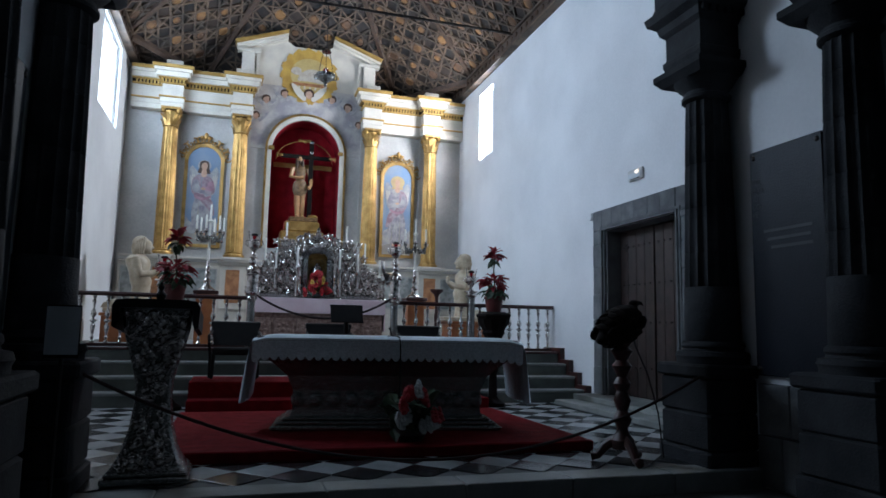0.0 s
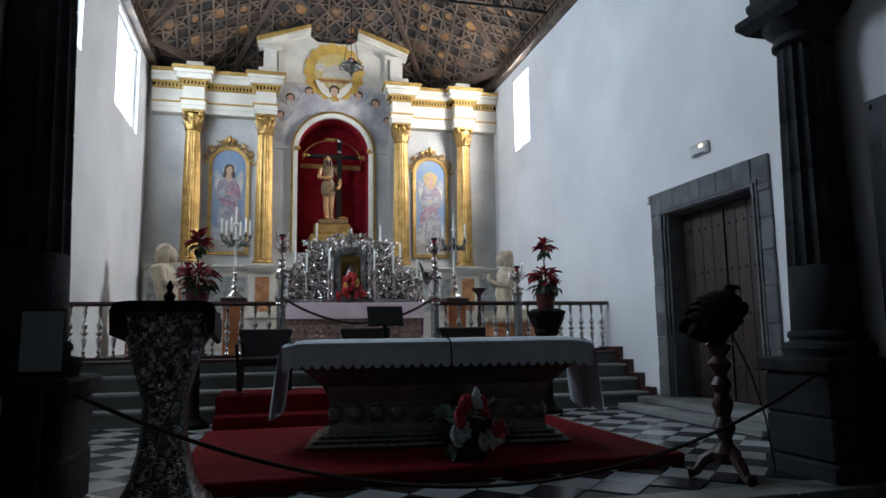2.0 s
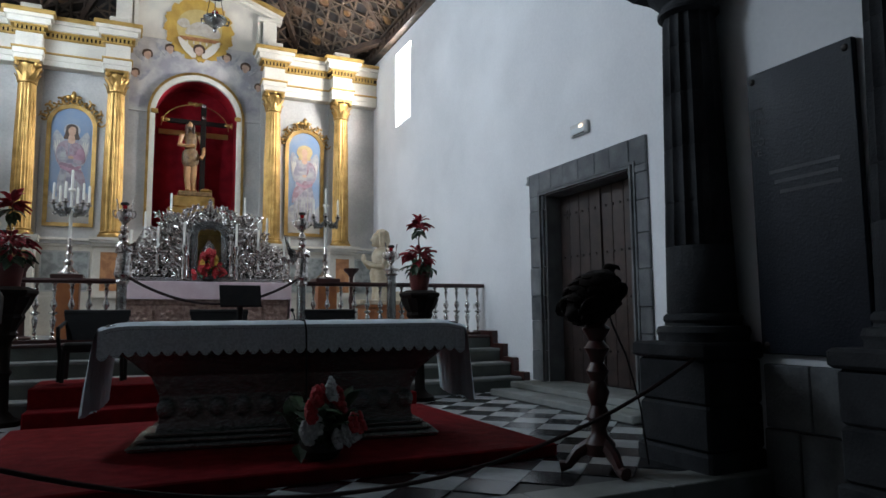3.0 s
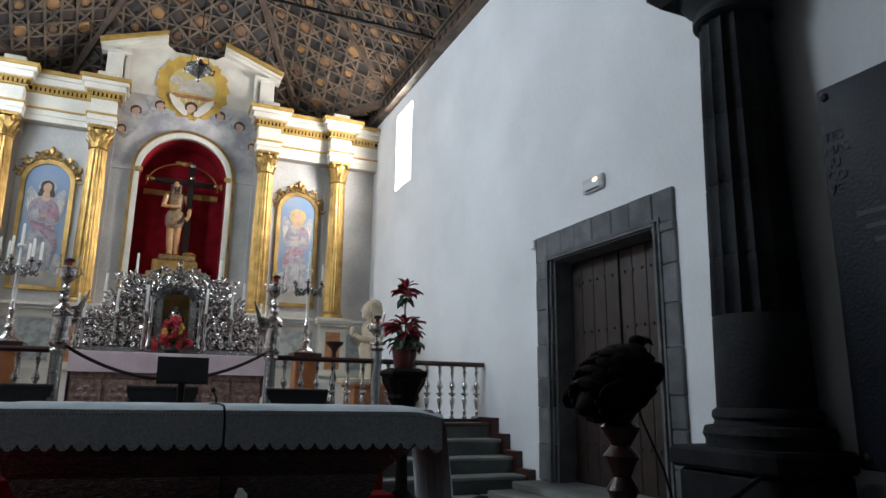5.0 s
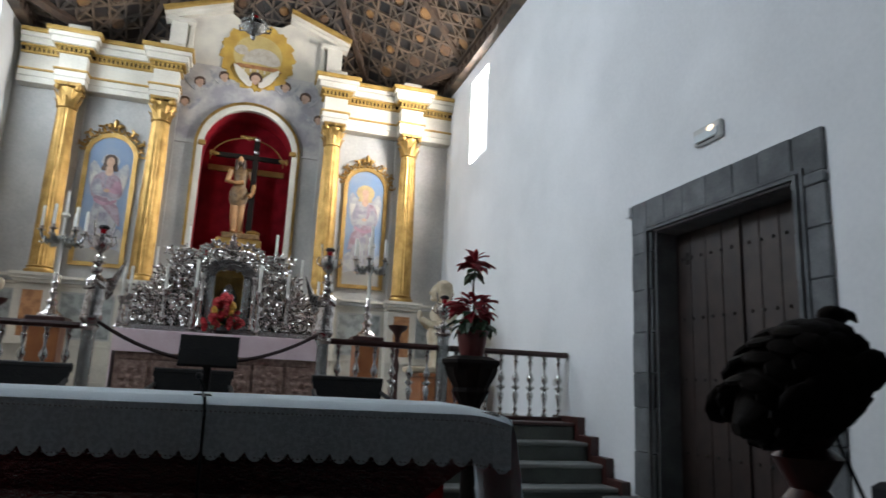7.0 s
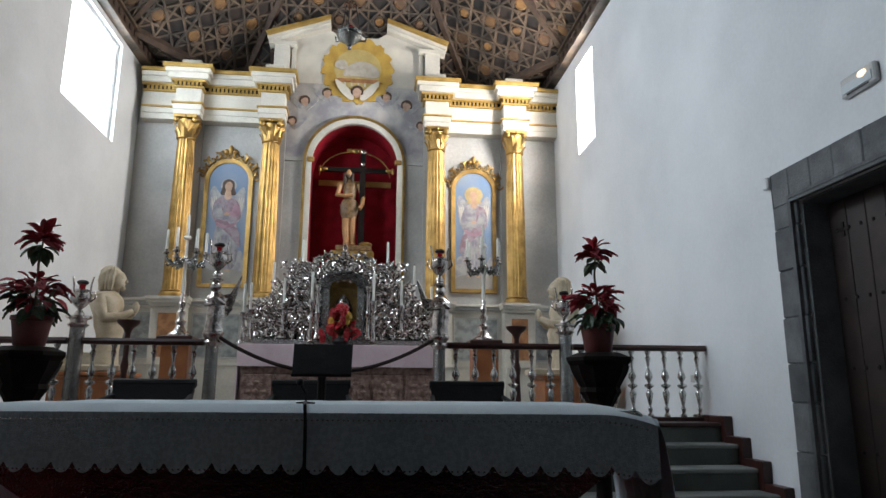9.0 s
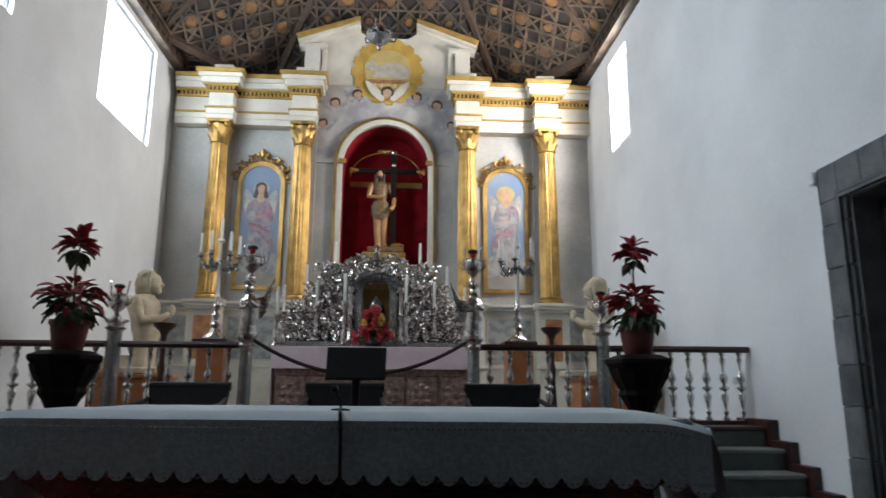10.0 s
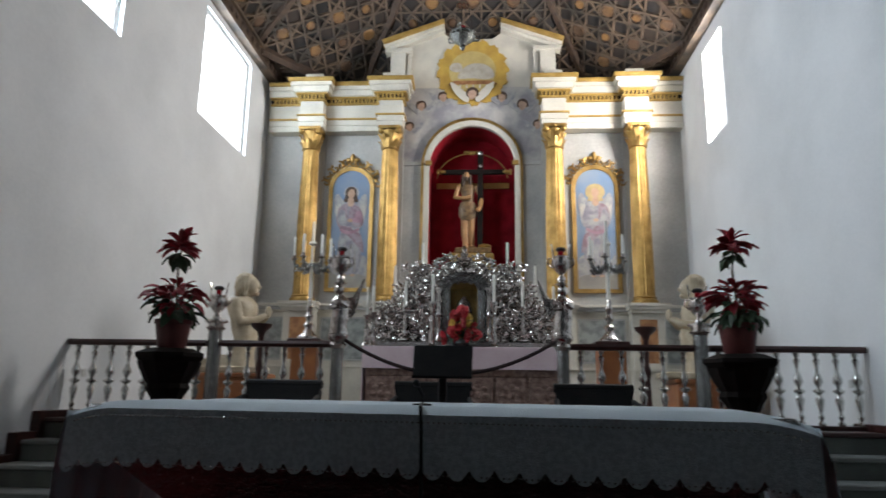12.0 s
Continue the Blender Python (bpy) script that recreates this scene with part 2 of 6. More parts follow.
# ---- geometry helpers ----
class G:
    """Gathers points and faces of one mesh; s is the material slot of the faces that follow."""

    def __init__(self):
        self.v, self.f, self.m, self.s = [], [], [], 0

    def add(self, verts, faces):
        n = len(self.v)
        self.v += [tuple(p) for p in verts]
        self.f += [tuple(n + i for i in f) for f in faces]
        self.m += [self.s] * len(faces)
        return self

    def hexa(self, lo, hi):
        """A block between two four-cornered rings."""
        return self.add(list(lo) + list(hi), [(3, 2, 1, 0), (4, 5, 6, 7), (0, 1, 5, 4), (1, 2, 6, 5), (2, 3, 7, 6), (3, 0, 4, 7)])

    def box(self, x0, x1, y0, y1, z0, z1, c=0.0):
        """A block, with its edges cut by c."""
        if c <= 0:
            r = [(x0, y0), (x1, y0), (x1, y1), (x0, y1)]
            return self.hexa([(*p, z0) for p in r], [(*p, z1) for p in r])
        def ring(d, e, z):
            return [(x0 + d, y0 + e, z), (x1 - d, y0 + e, z), (x1 - e, y0 + d, z), (x1 - e, y1 - d, z), (x1 - d, y1 - e, z), (x0 + d, y1 - e, z), (x0 + e, y1 - d, z), (x0 + e, y0 + d, z)]
        return self.loft([ring(2 * c, c, z0), ring(c, 0, z0 + c), ring(c, 0, z1 - c), ring(2 * c, c, z1)])

    def loft(self, rings, closed=True, caps=True):
        k = len(rings[0])
        verts = [p for r in rings for p in r]
        faces = []
        for i in range(len(rings) - 1):
            for j in range(k if closed else k - 1):
                a, b = i * k + j, i * k + (j + 1) % k
                faces.append((a, b, b + k, a + k))
        if caps:
            faces.append(tuple(range(k - 1, -1, -1)))
            faces.append(tuple(range((len(rings) - 1) * k, len(rings) * k)))
        return self.add(verts, faces)

    def lathe(self, profile, x=0, y=0, z=0, n=16, flute=0.0, flutes=0, square=False):
        rings = []
        for r, h in profile:
            ring = []
            for i in range(n):
                a = 2 * math.pi * (i + (0.5 if square else 0)) / n
                q = r * (1.4142 if square else 1)
                if flutes:
                    q *= 1 - flute * abs(math.sin(a * flutes / 2)) ** 0.5
                ring.append((x + q * math.cos(a), y + q * math.sin(a), z + h))
            rings.append(ring)
        return self.loft(rings)

    def tube(self, pts, radii, n=6):
        pts = [Vector(p) for p in pts]
        if not isinstance(radii, (list, tuple)):
            radii = [radii] * len(pts)
        rings, side = [], None
        for i, p in enumerate(pts):
            d = (pts[min(i + 1, len(pts) - 1)] - pts[max(i - 1, 0)]).normalized()
            if side is None:
                side = d.orthogonal().normalized()
            side = (side - d * side.dot(d)).normalized()
            up = d.cross(side)
            rings.append([p + radii[i] * (math.cos(2 * math.pi * j / n) * side + math.sin(2 * math.pi * j / n) * up) for j in range(n)])
        return self.loft(rings)

    def ball(self, c, r, n=12, k=8, turn=None):
        """An ellipsoid with the half axes r, turned by a matrix."""
        rings = []
        for i in range(k + 1):
            e = math.pi * (i + 0.02) / (k + 0.04) - math.pi / 2
            ring = []
            for j in range(n):
                a = 2 * math.pi * j / n
                p = Vector((r[0] * math.cos(e) * math.cos(a), r[1] * math.cos(e) * math.sin(a), r[2] * math.sin(e)))
                ring.append(Vector(c) + (turn @ p if turn else p))
            rings.append(ring)
        return self.loft(rings)

    def extrude(self, outline, axis, lo, hi):
        """A prism over an outline of two coordinates, along x, y or z."""
        def put(p, d):
            return {"x": (d, p[0], p[1]), "y": (p[0], d, p[1]), "z": (p[0], p[1], d)}[axis]
        return self.loft([[put(p, lo) for p in outline], [put(p, hi) for p in outline]])

    def mesh(self, name, mats, smooth=False, bump_angle=40):
        me = bpy.data.meshes.new(name)
        me.from_pydata(self.v, [], self.f)
        for m in mats if isinstance(mats, (list, tuple)) else [mats]:
            me.materials.append(m)
        me.polygons.foreach_set("material_index", self.m)
        bm = bmesh.new()
        bm.from_mesh(me)
        bmesh.ops.recalc_face_normals(bm, faces=bm.faces)
        bm.to_mesh(me)
        bm.free()
        if smooth:
            me.shade_smooth()
            me.set_sharp_from_angle(angle=radians(bump_angle))
        return me


def thing(name, label, category, at=(0, 0, 0), group="", kind=""):
    ob = new(name)
    ob.matrix_basis = pose(*at)
    ob.empty_display_size = 0.1
    return tagged(ob, label, category, group, kind)


def part(name, g, mats, parent=None, label="", smooth=False, at=None, **tags):
    ob = new(name, g if isinstance(g, bpy.types.Mesh) else g.mesh(name, mats, smooth))
    if parent is not None:
        ob.parent = parent
    if at is not None:
        ob.matrix_basis = at if isinstance(at, Matrix) else pose(*at)
    return tagged(ob, label, **tags)


def solo(name, g, mats, label, category, smooth=False, at=None, group="", kind=""):
    return part(name, g, mats, None, label, smooth, at, category=category, group=group, kind=kind)


def circle(cx, cy, rx, ry, n=24, a0=0.0, a1=360.0):
    return [(cx + rx * math.cos(radians(a0 + (a1 - a0) * i / n)), cy + ry * math.sin(radians(a0 + (a1 - a0) * i / n))) for i in range(n if a1 - a0 >= 360 else n + 1)]


# ---- the setting ----
XL, XR, XC = -3.26, 5.35, 1.10
Z0, ZS = 0.17, 0.97            # chancel floor, sanctuary floor
TOP = 7.75
STEP_Y = 4.62                  # front edge of the chancel


def wall_along_y(name, x0, x1, y0, y1, z0, z1, holes, label):
    """A thick wall with rectangular openings (y0, y1, z0, z1)."""
    g = G()
    cuts = sorted({y0, y1, *[h[0] for h in holes], *[h[1] for h in holes]})
    for a, b in zip(cuts, cuts[1:]):
        inside = [h for h in holes if h[0] <= a and b <= h[1]]
        if inside:
            h = inside[0]
            if h[2] > z0:
                g.box(x0, x1, a, b, z0, h[2])
            if h[3] < z1:
                g.box(x0, x1, a, b, h[3], z1)
        else:
            g.box(x0, x1, a, b, z0, z1)
    return solo(name, g, PLASTER, label, "wall", kind="structure")


wall_along_y("wall_west", XL - 0.75, XL, 5.35, 18.6, 0, 8.6, [(9.44, 11.5, 5.68, 7.60), (13.82, 15.95, 5.68, 7.60)], "thick white plastered side wall with two high windows")
wall_along_y("wall_east", XR, XR + 0.75, 5.35, 18.6, 0, 8.6, [(7.45, 9.35, Z0, 3.02), (14.55, 15.5, 5.68, 7.42)], "thick white plastered side wall with stone doorway")
solo("wall_north", G().box(XL, XR, 18.3, 18.6, 0, 8.6), PLASTER, "plastered end wall behind the altarpiece", "wall", kind="structure")

# piers of the chancel arch and the wall above them
for name, x0, x1 in (("wall_pier_east", 4.12, XR + 0.75), ("wall_pier_west", XL - 0.75, 2 * XC - 4.12)):
    solo(name, G().box(x0, x1, 3.2, 5.35, 0, 8.6), PLASTER, "white plastered pier of the chancel arch", "wall", kind="structure")
g = G()
arc = circle(XC, 4.95, 3.02, 3.02, 24, 0, 180)
for p, q in zip(arc, arc[1:]):
    g.hexa([(p[0], 3.2, p[1]), (q[0], 3.2, q[1]), (q[0], 3.2, 8.6), (p[0], 3.2, 8.6)], [(p[0], 5.35, p[1]), (q[0], 5.35, q[1]), (q[0], 5.35, 8.6), (p[0], 5.35, 8.6)])
solo("wall_arch", g, PLASTER, "white plastered wall over the chancel arch", "wall", kind="structure")

# the nave round the start of the walk
solo("floor_nave", G().box(-6.2, 8.4, -9, STEP_Y + 0.02, -0.2, 0), NAVE_FLOOR, "dark grey stone nave floor", "floor", kind="structure")
# unseen nave walls, given dark stone in place of the nave's shade
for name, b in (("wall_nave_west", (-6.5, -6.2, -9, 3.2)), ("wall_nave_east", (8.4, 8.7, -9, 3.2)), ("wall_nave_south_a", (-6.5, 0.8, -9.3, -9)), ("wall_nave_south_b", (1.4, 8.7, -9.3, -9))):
    solo(name, G().box(*b, 0, 8.6), FRAME_STONE, "unseen plain nave wall, dark grey to keep the nave dim", "wall", kind="structure")
# unseen opening and glowing sheet, added to put glints on silver and slate
solo("wall_nave_lintel", G().box(0.8, 1.4, -9.3, -9, 2.4, 8.6), FRAME_STONE, "unseen grey nave wall over the added light opening", "wall", kind="structure")
solo("backdrop_porch", G().box(0.6, 1.6, -9.42, -9.40, 0, 2.6), NAVE_GLOW, "added glow in an unseen opening behind the nave", "sky", kind="structure")
for name, x0, x1 in (("wall_nave_corner_west", -6.2, XL - 0.75), ("wall_nave_corner_east", XR + 0.75, 8.4)):
    solo(name, G().box(x0, x1, 3.2, 3.5, 0, 8.6), PLASTER, "plain white nave end wall in shadow", "wall", kind="structure")
solo("ceiling_nave", G().box(-6.5, 8.7, -9.3, 5.35, 8.6, 8.8), CEIL_BACK, "unseen dark nave ceiling that closes out the sky", "ceiling", kind="structure")

# chancel floor slab, steps and sanctuary floor
floor = solo("floor", G().box(XL, XR, STEP_Y + 0.3, 11.0, 0.0, Z0 - 0.012).box(4.12, XR, 5.35, 5.4, 0, Z0 - 0.012), GROUT, "black and white diagonal marble checkered chancel floor", "floor", kind="structure")
kerb = thing("trim_chancel_step", "worn pale stone step at the chancel's edge", "step", kind="structure")
xs = [2 * XC - 4.1, -0.9, 0.25, 1.3, 2.2, 3.15, 4.1]
for a, b in zip(xs, xs[1:]):
    part("stone", G().box(a + 0.003, b - 0.003, STEP_Y, STEP_Y + 0.3, 0.0, Z0, 0.008), WHITE_STONE, kerb)
stairs = thing("trim_stairs", "sanctuary steps of pale nosings over greenish risers", "steps", kind="structure")
RUN, EDGE = 0.32, 10.86
for i in range(4):
    z1 = ZS - 0.2 * i
    y = EDGE - RUN * i
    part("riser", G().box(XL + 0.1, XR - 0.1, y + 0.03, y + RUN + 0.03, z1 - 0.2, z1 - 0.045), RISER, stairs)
    part("tread", G().box(XL + 0.1, XR - 0.1, y, y + RUN + 0.03, z1 - 0.045, z1, 0.01), RED_WOOD if i == 0 else WHITE_STONE, stairs)
    for x0, x1 in ((XL, XL + 0.1), (XR - 0.1, XR)):
        part("stringer", G().box(x0, x1, y - 0.06, y + RUN - 0.06, 0.1, z1 + 0.07, 0.006), RED_WOOD, stairs, "dark red wooden stringer")
for x0, x1 in ((XL, XL + 0.1), (XR - 0.1, XR)):
    part("stringer", G().box(x0, x1, EDGE + RUN - 0.06, EDGE + 0.62, 0.9, ZS + 0.07, 0.006), RED_WOOD, stairs)
solo("floor_sanctuary", G().box(XL, XR, EDGE + RUN, 18.3, 0, ZS), WHITE_STONE, "pale stone sanctuary floor", "floor", kind="structure")

# ceiling: a faceted wooden vault with strapwork
BACK_Y = 18.28
BASE = [(XL, 5.35), (XL, 15.9), (-1.55, BACK_Y), (2 * XC + 1.55, BACK_Y), (XR, 15.9), (XR, 5.35)]
CROWN = [(-0.1, 5.35), (-0.1, 14.3), (0.5, 15.1), (1.7, 15.1), (2.3, 14.3), (2.3, 5.35)]
ZB, ZC = 8.02, 10.7
back, rib, rose, edge = G(), G(), G(), G()


def clip_line(poly, p, d):
    """The stretch of the line p + t d inside a convex polygon."""
    lo, hi = -1e9, 1e9
    area = sum(a[0] * b[1] - b[0] * a[1] for a, b in zip(poly, poly[1:] + poly[:1]))
    for a, b in zip(poly, poly[1:] + poly[:1]):
        n = (-(b[1] - a[1]), b[0] - a[0]) if area > 0 else (b[1] - a[1], -(b[0] - a[0]))
        num = n[0] * (p[0] - a[0]) + n[1] * (p[1] - a[1])
        den = n[0] * d[0] + n[1] * d[1]
        if abs(den) < 1e-9:
            if num < 0:
                return None
        elif den > 0:
            lo = max(lo, -num / den)
        else:
            hi = min(hi, -num / den)
    return (lo, hi) if hi - lo > 0.08 else None


def lattice(corners, cell=0.86):
    """A panel with strapwork on its underside: pairs of bands in four directions, with rosettes in the stars."""
    c = [Vector(p) for p in corners]
    u = (c[1] - c[0]).normalized()
    n = u.cross(c[-1] - c[0]).normalized()
    if n.z > 0:
        n = -n
    v = n.cross(u)
    flat = [((p - c[0]).dot(u), (p - c[0]).dot(v)) for p in c]
    def at(q, h):
        return c[0] + q[0] * u + q[1] * v + h * n
    back.loft([[at(q, 0) for q in flat], [at(q, -0.08) for q in flat]])
    mid = (sum(q[0] for q in flat) / len(flat), sum(q[1] for q in flat) / len(flat))
    w = 0.02
    for k in range(4):
        a = radians(45 * k)
        d, m = (math.cos(a), math.sin(a)), (-math.sin(a), math.cos(a))
        step = cell if k % 2 == 0 else cell * 0.7071
        o = 0.19 if k % 2 == 0 else 0.15
        for i in range(-16, 17):
            for s in (-o, o):
                off = i * step + s
                p = (mid[0] + m[0] * off, mid[1] + m[1] * off)
                t = clip_line(flat, p, d)
                if t:
                    e = [(p[0] + d[0] * t[j], p[1] + d[1] * t[j]) for j in (0, 1)]
                    h = 0.05 + 0.004 * k
                    q = [(e[0][0] - m[0] * w, e[0][1] - m[1] * w), (e[1][0] - m[0] * w, e[1][1] - m[1] * w), (e[1][0] + m[0] * w, e[1][1] + m[1] * w), (e[0][0] + m[0] * w, e[0][1] + m[1] * w)]
                    rib.hexa([at(x, 0) for x in q], [at(x, h) for x in q])
    for i in range(-14, 15):
        for j in range(-10, 11):
            for half, r in ((0, 0.14), (0.5, 0.10)):
                q = (mid[0] + (i + half) * cell, mid[1] + (j + half) * cell)
                inner = [(q[0] + x * 0.16, q[1] + y * 0.16) for x, y in ((1, 0), (-1, 0), (0, 1), (0, -1))]
                if all(clip_inside(flat, x) for x in inner):
                    ro, ri = (0.20, 0.172) if half == 0 else (0.15, 0.125)
                    for a in range(8):
                        b0, b1 = a * math.pi / 4, (a + 1) * math.pi / 4
                        o4 = [(q[0] + rr * math.cos(bb), q[1] + rr * math.sin(bb)) for rr, bb in ((ri, b0), (ro, b0), (ro, b1), (ri, b1))]
                        rib.hexa([at(x, 0) for x in o4], [at(x, 0.07) for x in o4])
                    rose.loft([[at((q[0] + r * s * math.cos(a * math.pi / 4), q[1] + r * s * math.sin(a * math.pi / 4)), h) for a in range(8)] for s, h in ((1, 0), (1, 0.04), (0.75, 0.06), (0.7, 0.045), (0.25, 0.05))])


def clip_inside(poly, q):
    sign = 0
    for a, b in zip(poly, poly[1:] + poly[:1]):
        s = (b[0] - a[0]) * (q[1] - a[1]) - (b[1] - a[1]) * (q[0] - a[0])
        if s * sign < 0:
            return False
        sign = s or sign
    return True


for i in range(5):
    a, b = BASE[i], BASE[i + 1]
    e, f = CROWN[i], CROWN[i + 1]
    lattice([(*a, ZB), (*b, ZB), (*f, ZC), (*e, ZC)])
lattice([(*p, ZC) for p in CROWN])
lattice([(XL, 15.9, ZB), (-1.55, BACK_Y, ZB), (XL, BACK_Y, ZB)])
lattice([(XR, 15.9, ZB), (2 * XC + 1.55, BACK_Y, ZB), (XR, BACK_Y, ZB)])
back.box(XL, XR, 5.3, 5.35, 8.0, 10.9)
# carved wall plate, and dark hip strips
for x0, x1, s in ((XL, XL + 0.16, 1), (XR - 0.16, XR, -1)):
    edge.box(x0, x1, 5.35, 18.3, TOP, TOP + 0.28)
    for k in range(46):
        y = 5.5 + 0.27 * k
        xx = XL + 0.17 if s > 0 else XR - 0.17
        edge.ball((xx, y, TOP + 0.14), (0.035, 0.09, 0.07), 6, 4)
    rib.box(x0 - (0 if s > 0 else 0.02), x1 + (0.02 if s > 0 else 0), 5.35, 18.3, TOP - 0.03, TOP + 0.02)
    rib.box(x0 - (0 if s > 0 else 0.05), x1 + (0.05 if s > 0 else 0), 5.35, 18.3, TOP + 0.24, TOP + 0.3)
for i in (1, 2, 3, 4):
    edge.tube([(*BASE[i], ZB - 0.02), (*CROWN[i], ZC - 0.04)], 0.10, 6)
for i in (1, 3):
    edge.tube([(*BASE[i], ZB - 0.03), (*BASE[i + 1], ZB - 0.03)], 0.11, 6)
ceiling = thing("ceiling", "carved and painted wooden strapwork ceiling with gilded rosettes", "ceiling", kind="structure")
part("panels", back, CEIL_BACK, ceiling)
part("strapwork", rib, CEIL_RIB, ceiling)
part("rosettes", rose, CEIL_ROSE, ceiling, kind="stuff")
part("wall_plate", edge, CEIL_EDGE, ceiling, smooth=True)
solo("roof_cover", G().box(XL - 0.75, XR + 0.75, 5.3, 18.6, 10.95, 11.05).box(XL - 0.75, XL, 5.3, 18.6, 8.6, 10.95).box(XR, XR + 0.75, 5.3, 18.6, 8.6, 10.95).box(XL, XR, 18.3, 18.6, 8.6, 10.95), CEIL_BACK, "dark boards closing the roof above the vault", "roof", kind="structure")
solo("tie_rod", G().tube([(XL + 0.05, 13.0, 8.0), (XR - 0.05, 13.0, 8.0)], 0.03, 8), IRON, "dark iron tie rod spanning between the walls", "tie rod", True)

# windows: bare deep openings with a thin frame and pane, at the outer face only in the east
# west panes and glow sit near the inner face, replacing dazzling white reveals
for i, (x, y0, y1, z0, z1) in enumerate(((XL - 0.09, 9.44, 11.5, 5.68, 7.60), (XL - 0.09, 13.82, 15.95, 5.68, 7.60), (XR + 0.70, 14.55, 15.5, 5.68, 7.42))):
    w = thing(f"window_{i + 1}", "deep high window with bright sky behind clear panes", "window", kind="structure")
    g = G()
    g.box(x - 0.03, x + 0.03, y0, y0 + 0.05, z0, z1).box(x - 0.03, x + 0.03, y1 - 0.05, y1, z0, z1)
    g.box(x - 0.03, x + 0.03, y0 + 0.05, y1 - 0.05, z0, z0 + 0.05).box(x - 0.03, x + 0.03, y0 + 0.05, y1 - 0.05, z1 - 0.05, z1)
    part("window_frame", g, PLASTIC, w)
    pane = part("pane", G().box(x - 0.004, x + 0.004, y0 + 0.05, y1 - 0.05, z0 + 0.05, z1 - 0.05), GLASS, w)
    pane.visible_shadow = False
    bx = x - 0.12 if x < 0 else x + 0.12
    solo(f"backdrop_{i + 1}", G().box(bx - 0.01, bx + 0.01, y0 - 0.3, y1 + 0.3, z0 - 0.3, z1 + 0.3), SKY_GLOW, "bright hazy sky outside the window", "sky", kind="structure")


# ---- chancel arch columns ----
def arch_column(x, y, label):
    t = thing("arch_column", label, "column", (x, y, 0), "columns of the chancel arch")
    for k, (w, z0, z1) in enumerate(((0.37, 0.0, 0.30), (0.345, 0.30, 0.62), (0.345, 0.62, 0.94), (0.38, 0.94, 1.06))):
        part("pedestal_block", G().box(-w, w, -w, w, z0 + 0.004, z1, 0.02), BASALT, t)
    part("base", G().lathe([(0.33, 1.06), (0.33, 1.10), (0.345, 1.13), (0.33, 1.17), (0.28, 1.18), (0.275, 1.2), (0.29, 1.22), (0.285, 1.25), (0.262, 1.27)], n=28), BASALT, t, smooth=True)
    zs = [1.27, 1.78, 2.12, 2.55, 2.98, 3.36, 3.62]
    for k, (a, b) in enumerate(zip(zs, zs[1:])):
        r0, r1 = 0.258 - 0.010 * k, 0.258 - 0.010 * (k + 1)
        g = G().lathe([(r0 - 0.006, a), (r0, a + 0.008), (r1, b - 0.008), (r1 - 0.006, b)], n=64, flute=0.0 if k == 0 else 0.10, flutes=0 if k == 0 else 16)
        part("drum", g, BASALT, t, smooth=True)
    part("collar", G().lathe([(0.20, 3.62), (0.235, 3.64), (0.235, 3.67), (0.21, 3.69), (0.21, 3.72), (0.29, 3.80), (0.31, 3.83)], n=28), BASALT, t, smooth=True)
    part("abacus", G().lathe([(0.30, 3.83), (0.36, 3.90), (0.36, 3.96), (0.29, 3.97), (0.28, 4.0)], n=4, square=True), BASALT, t)
    part("frieze_block", G().lathe([(0.27, 4.0), (0.29, 4.05), (0.29, 4.10), (0.265, 4.12), (0.265, 4.36)], n=4, square=True), BASALT, t)
    part("cornice", G().lathe([(0.27, 4.36), (0.31, 4.40), (0.33, 4.47), (0.40, 4.52), (0.42, 4.60), (0.37, 4.62), (0.34, 4.70), (0.34, 4.95)], n=4, square=True), BASALT, t)
    for s in range(7):
        part("dentil", G().box(-0.30 + 0.09 * s, -0.25 + 0.09 * s, -0.365, -0.33, 4.42, 4.48), BASALT, t)
    return t


arch_column(3.94, 5.08, "fluted dark basalt column on a square pedestal")
arch_column(2 * XC - 3.99, 5.08, "fluted dark basalt column holding a paper card")
arch_column(4.02, 3.50, "dark basalt column on the nave face of the pier")
arch_column(2 * XC - 4.02, 3.50, "dark basalt column on the nave face of the pier")
for x, s in ((4.12, -1), (2 * XC - 4.12, 1)):
    t = thing("pier_dado", "low dado of grey stone blocks on the pier", "dado", kind="structure")
    for k in range(2):
        for j in range(3):
            y0 = 3.68 + 0.36 * j - 0.1 * k
            part("stone_block", G().box(min(x, x + s * 0.06), max(x, x + s * 0.06), max(3.90, y0) + 0.003, min(4.68, y0 + 0.36) - 0.003, 0.02 + 0.45 * k, 0.46 + 0.45 * k, 0.008), FRAME_STONE, t)

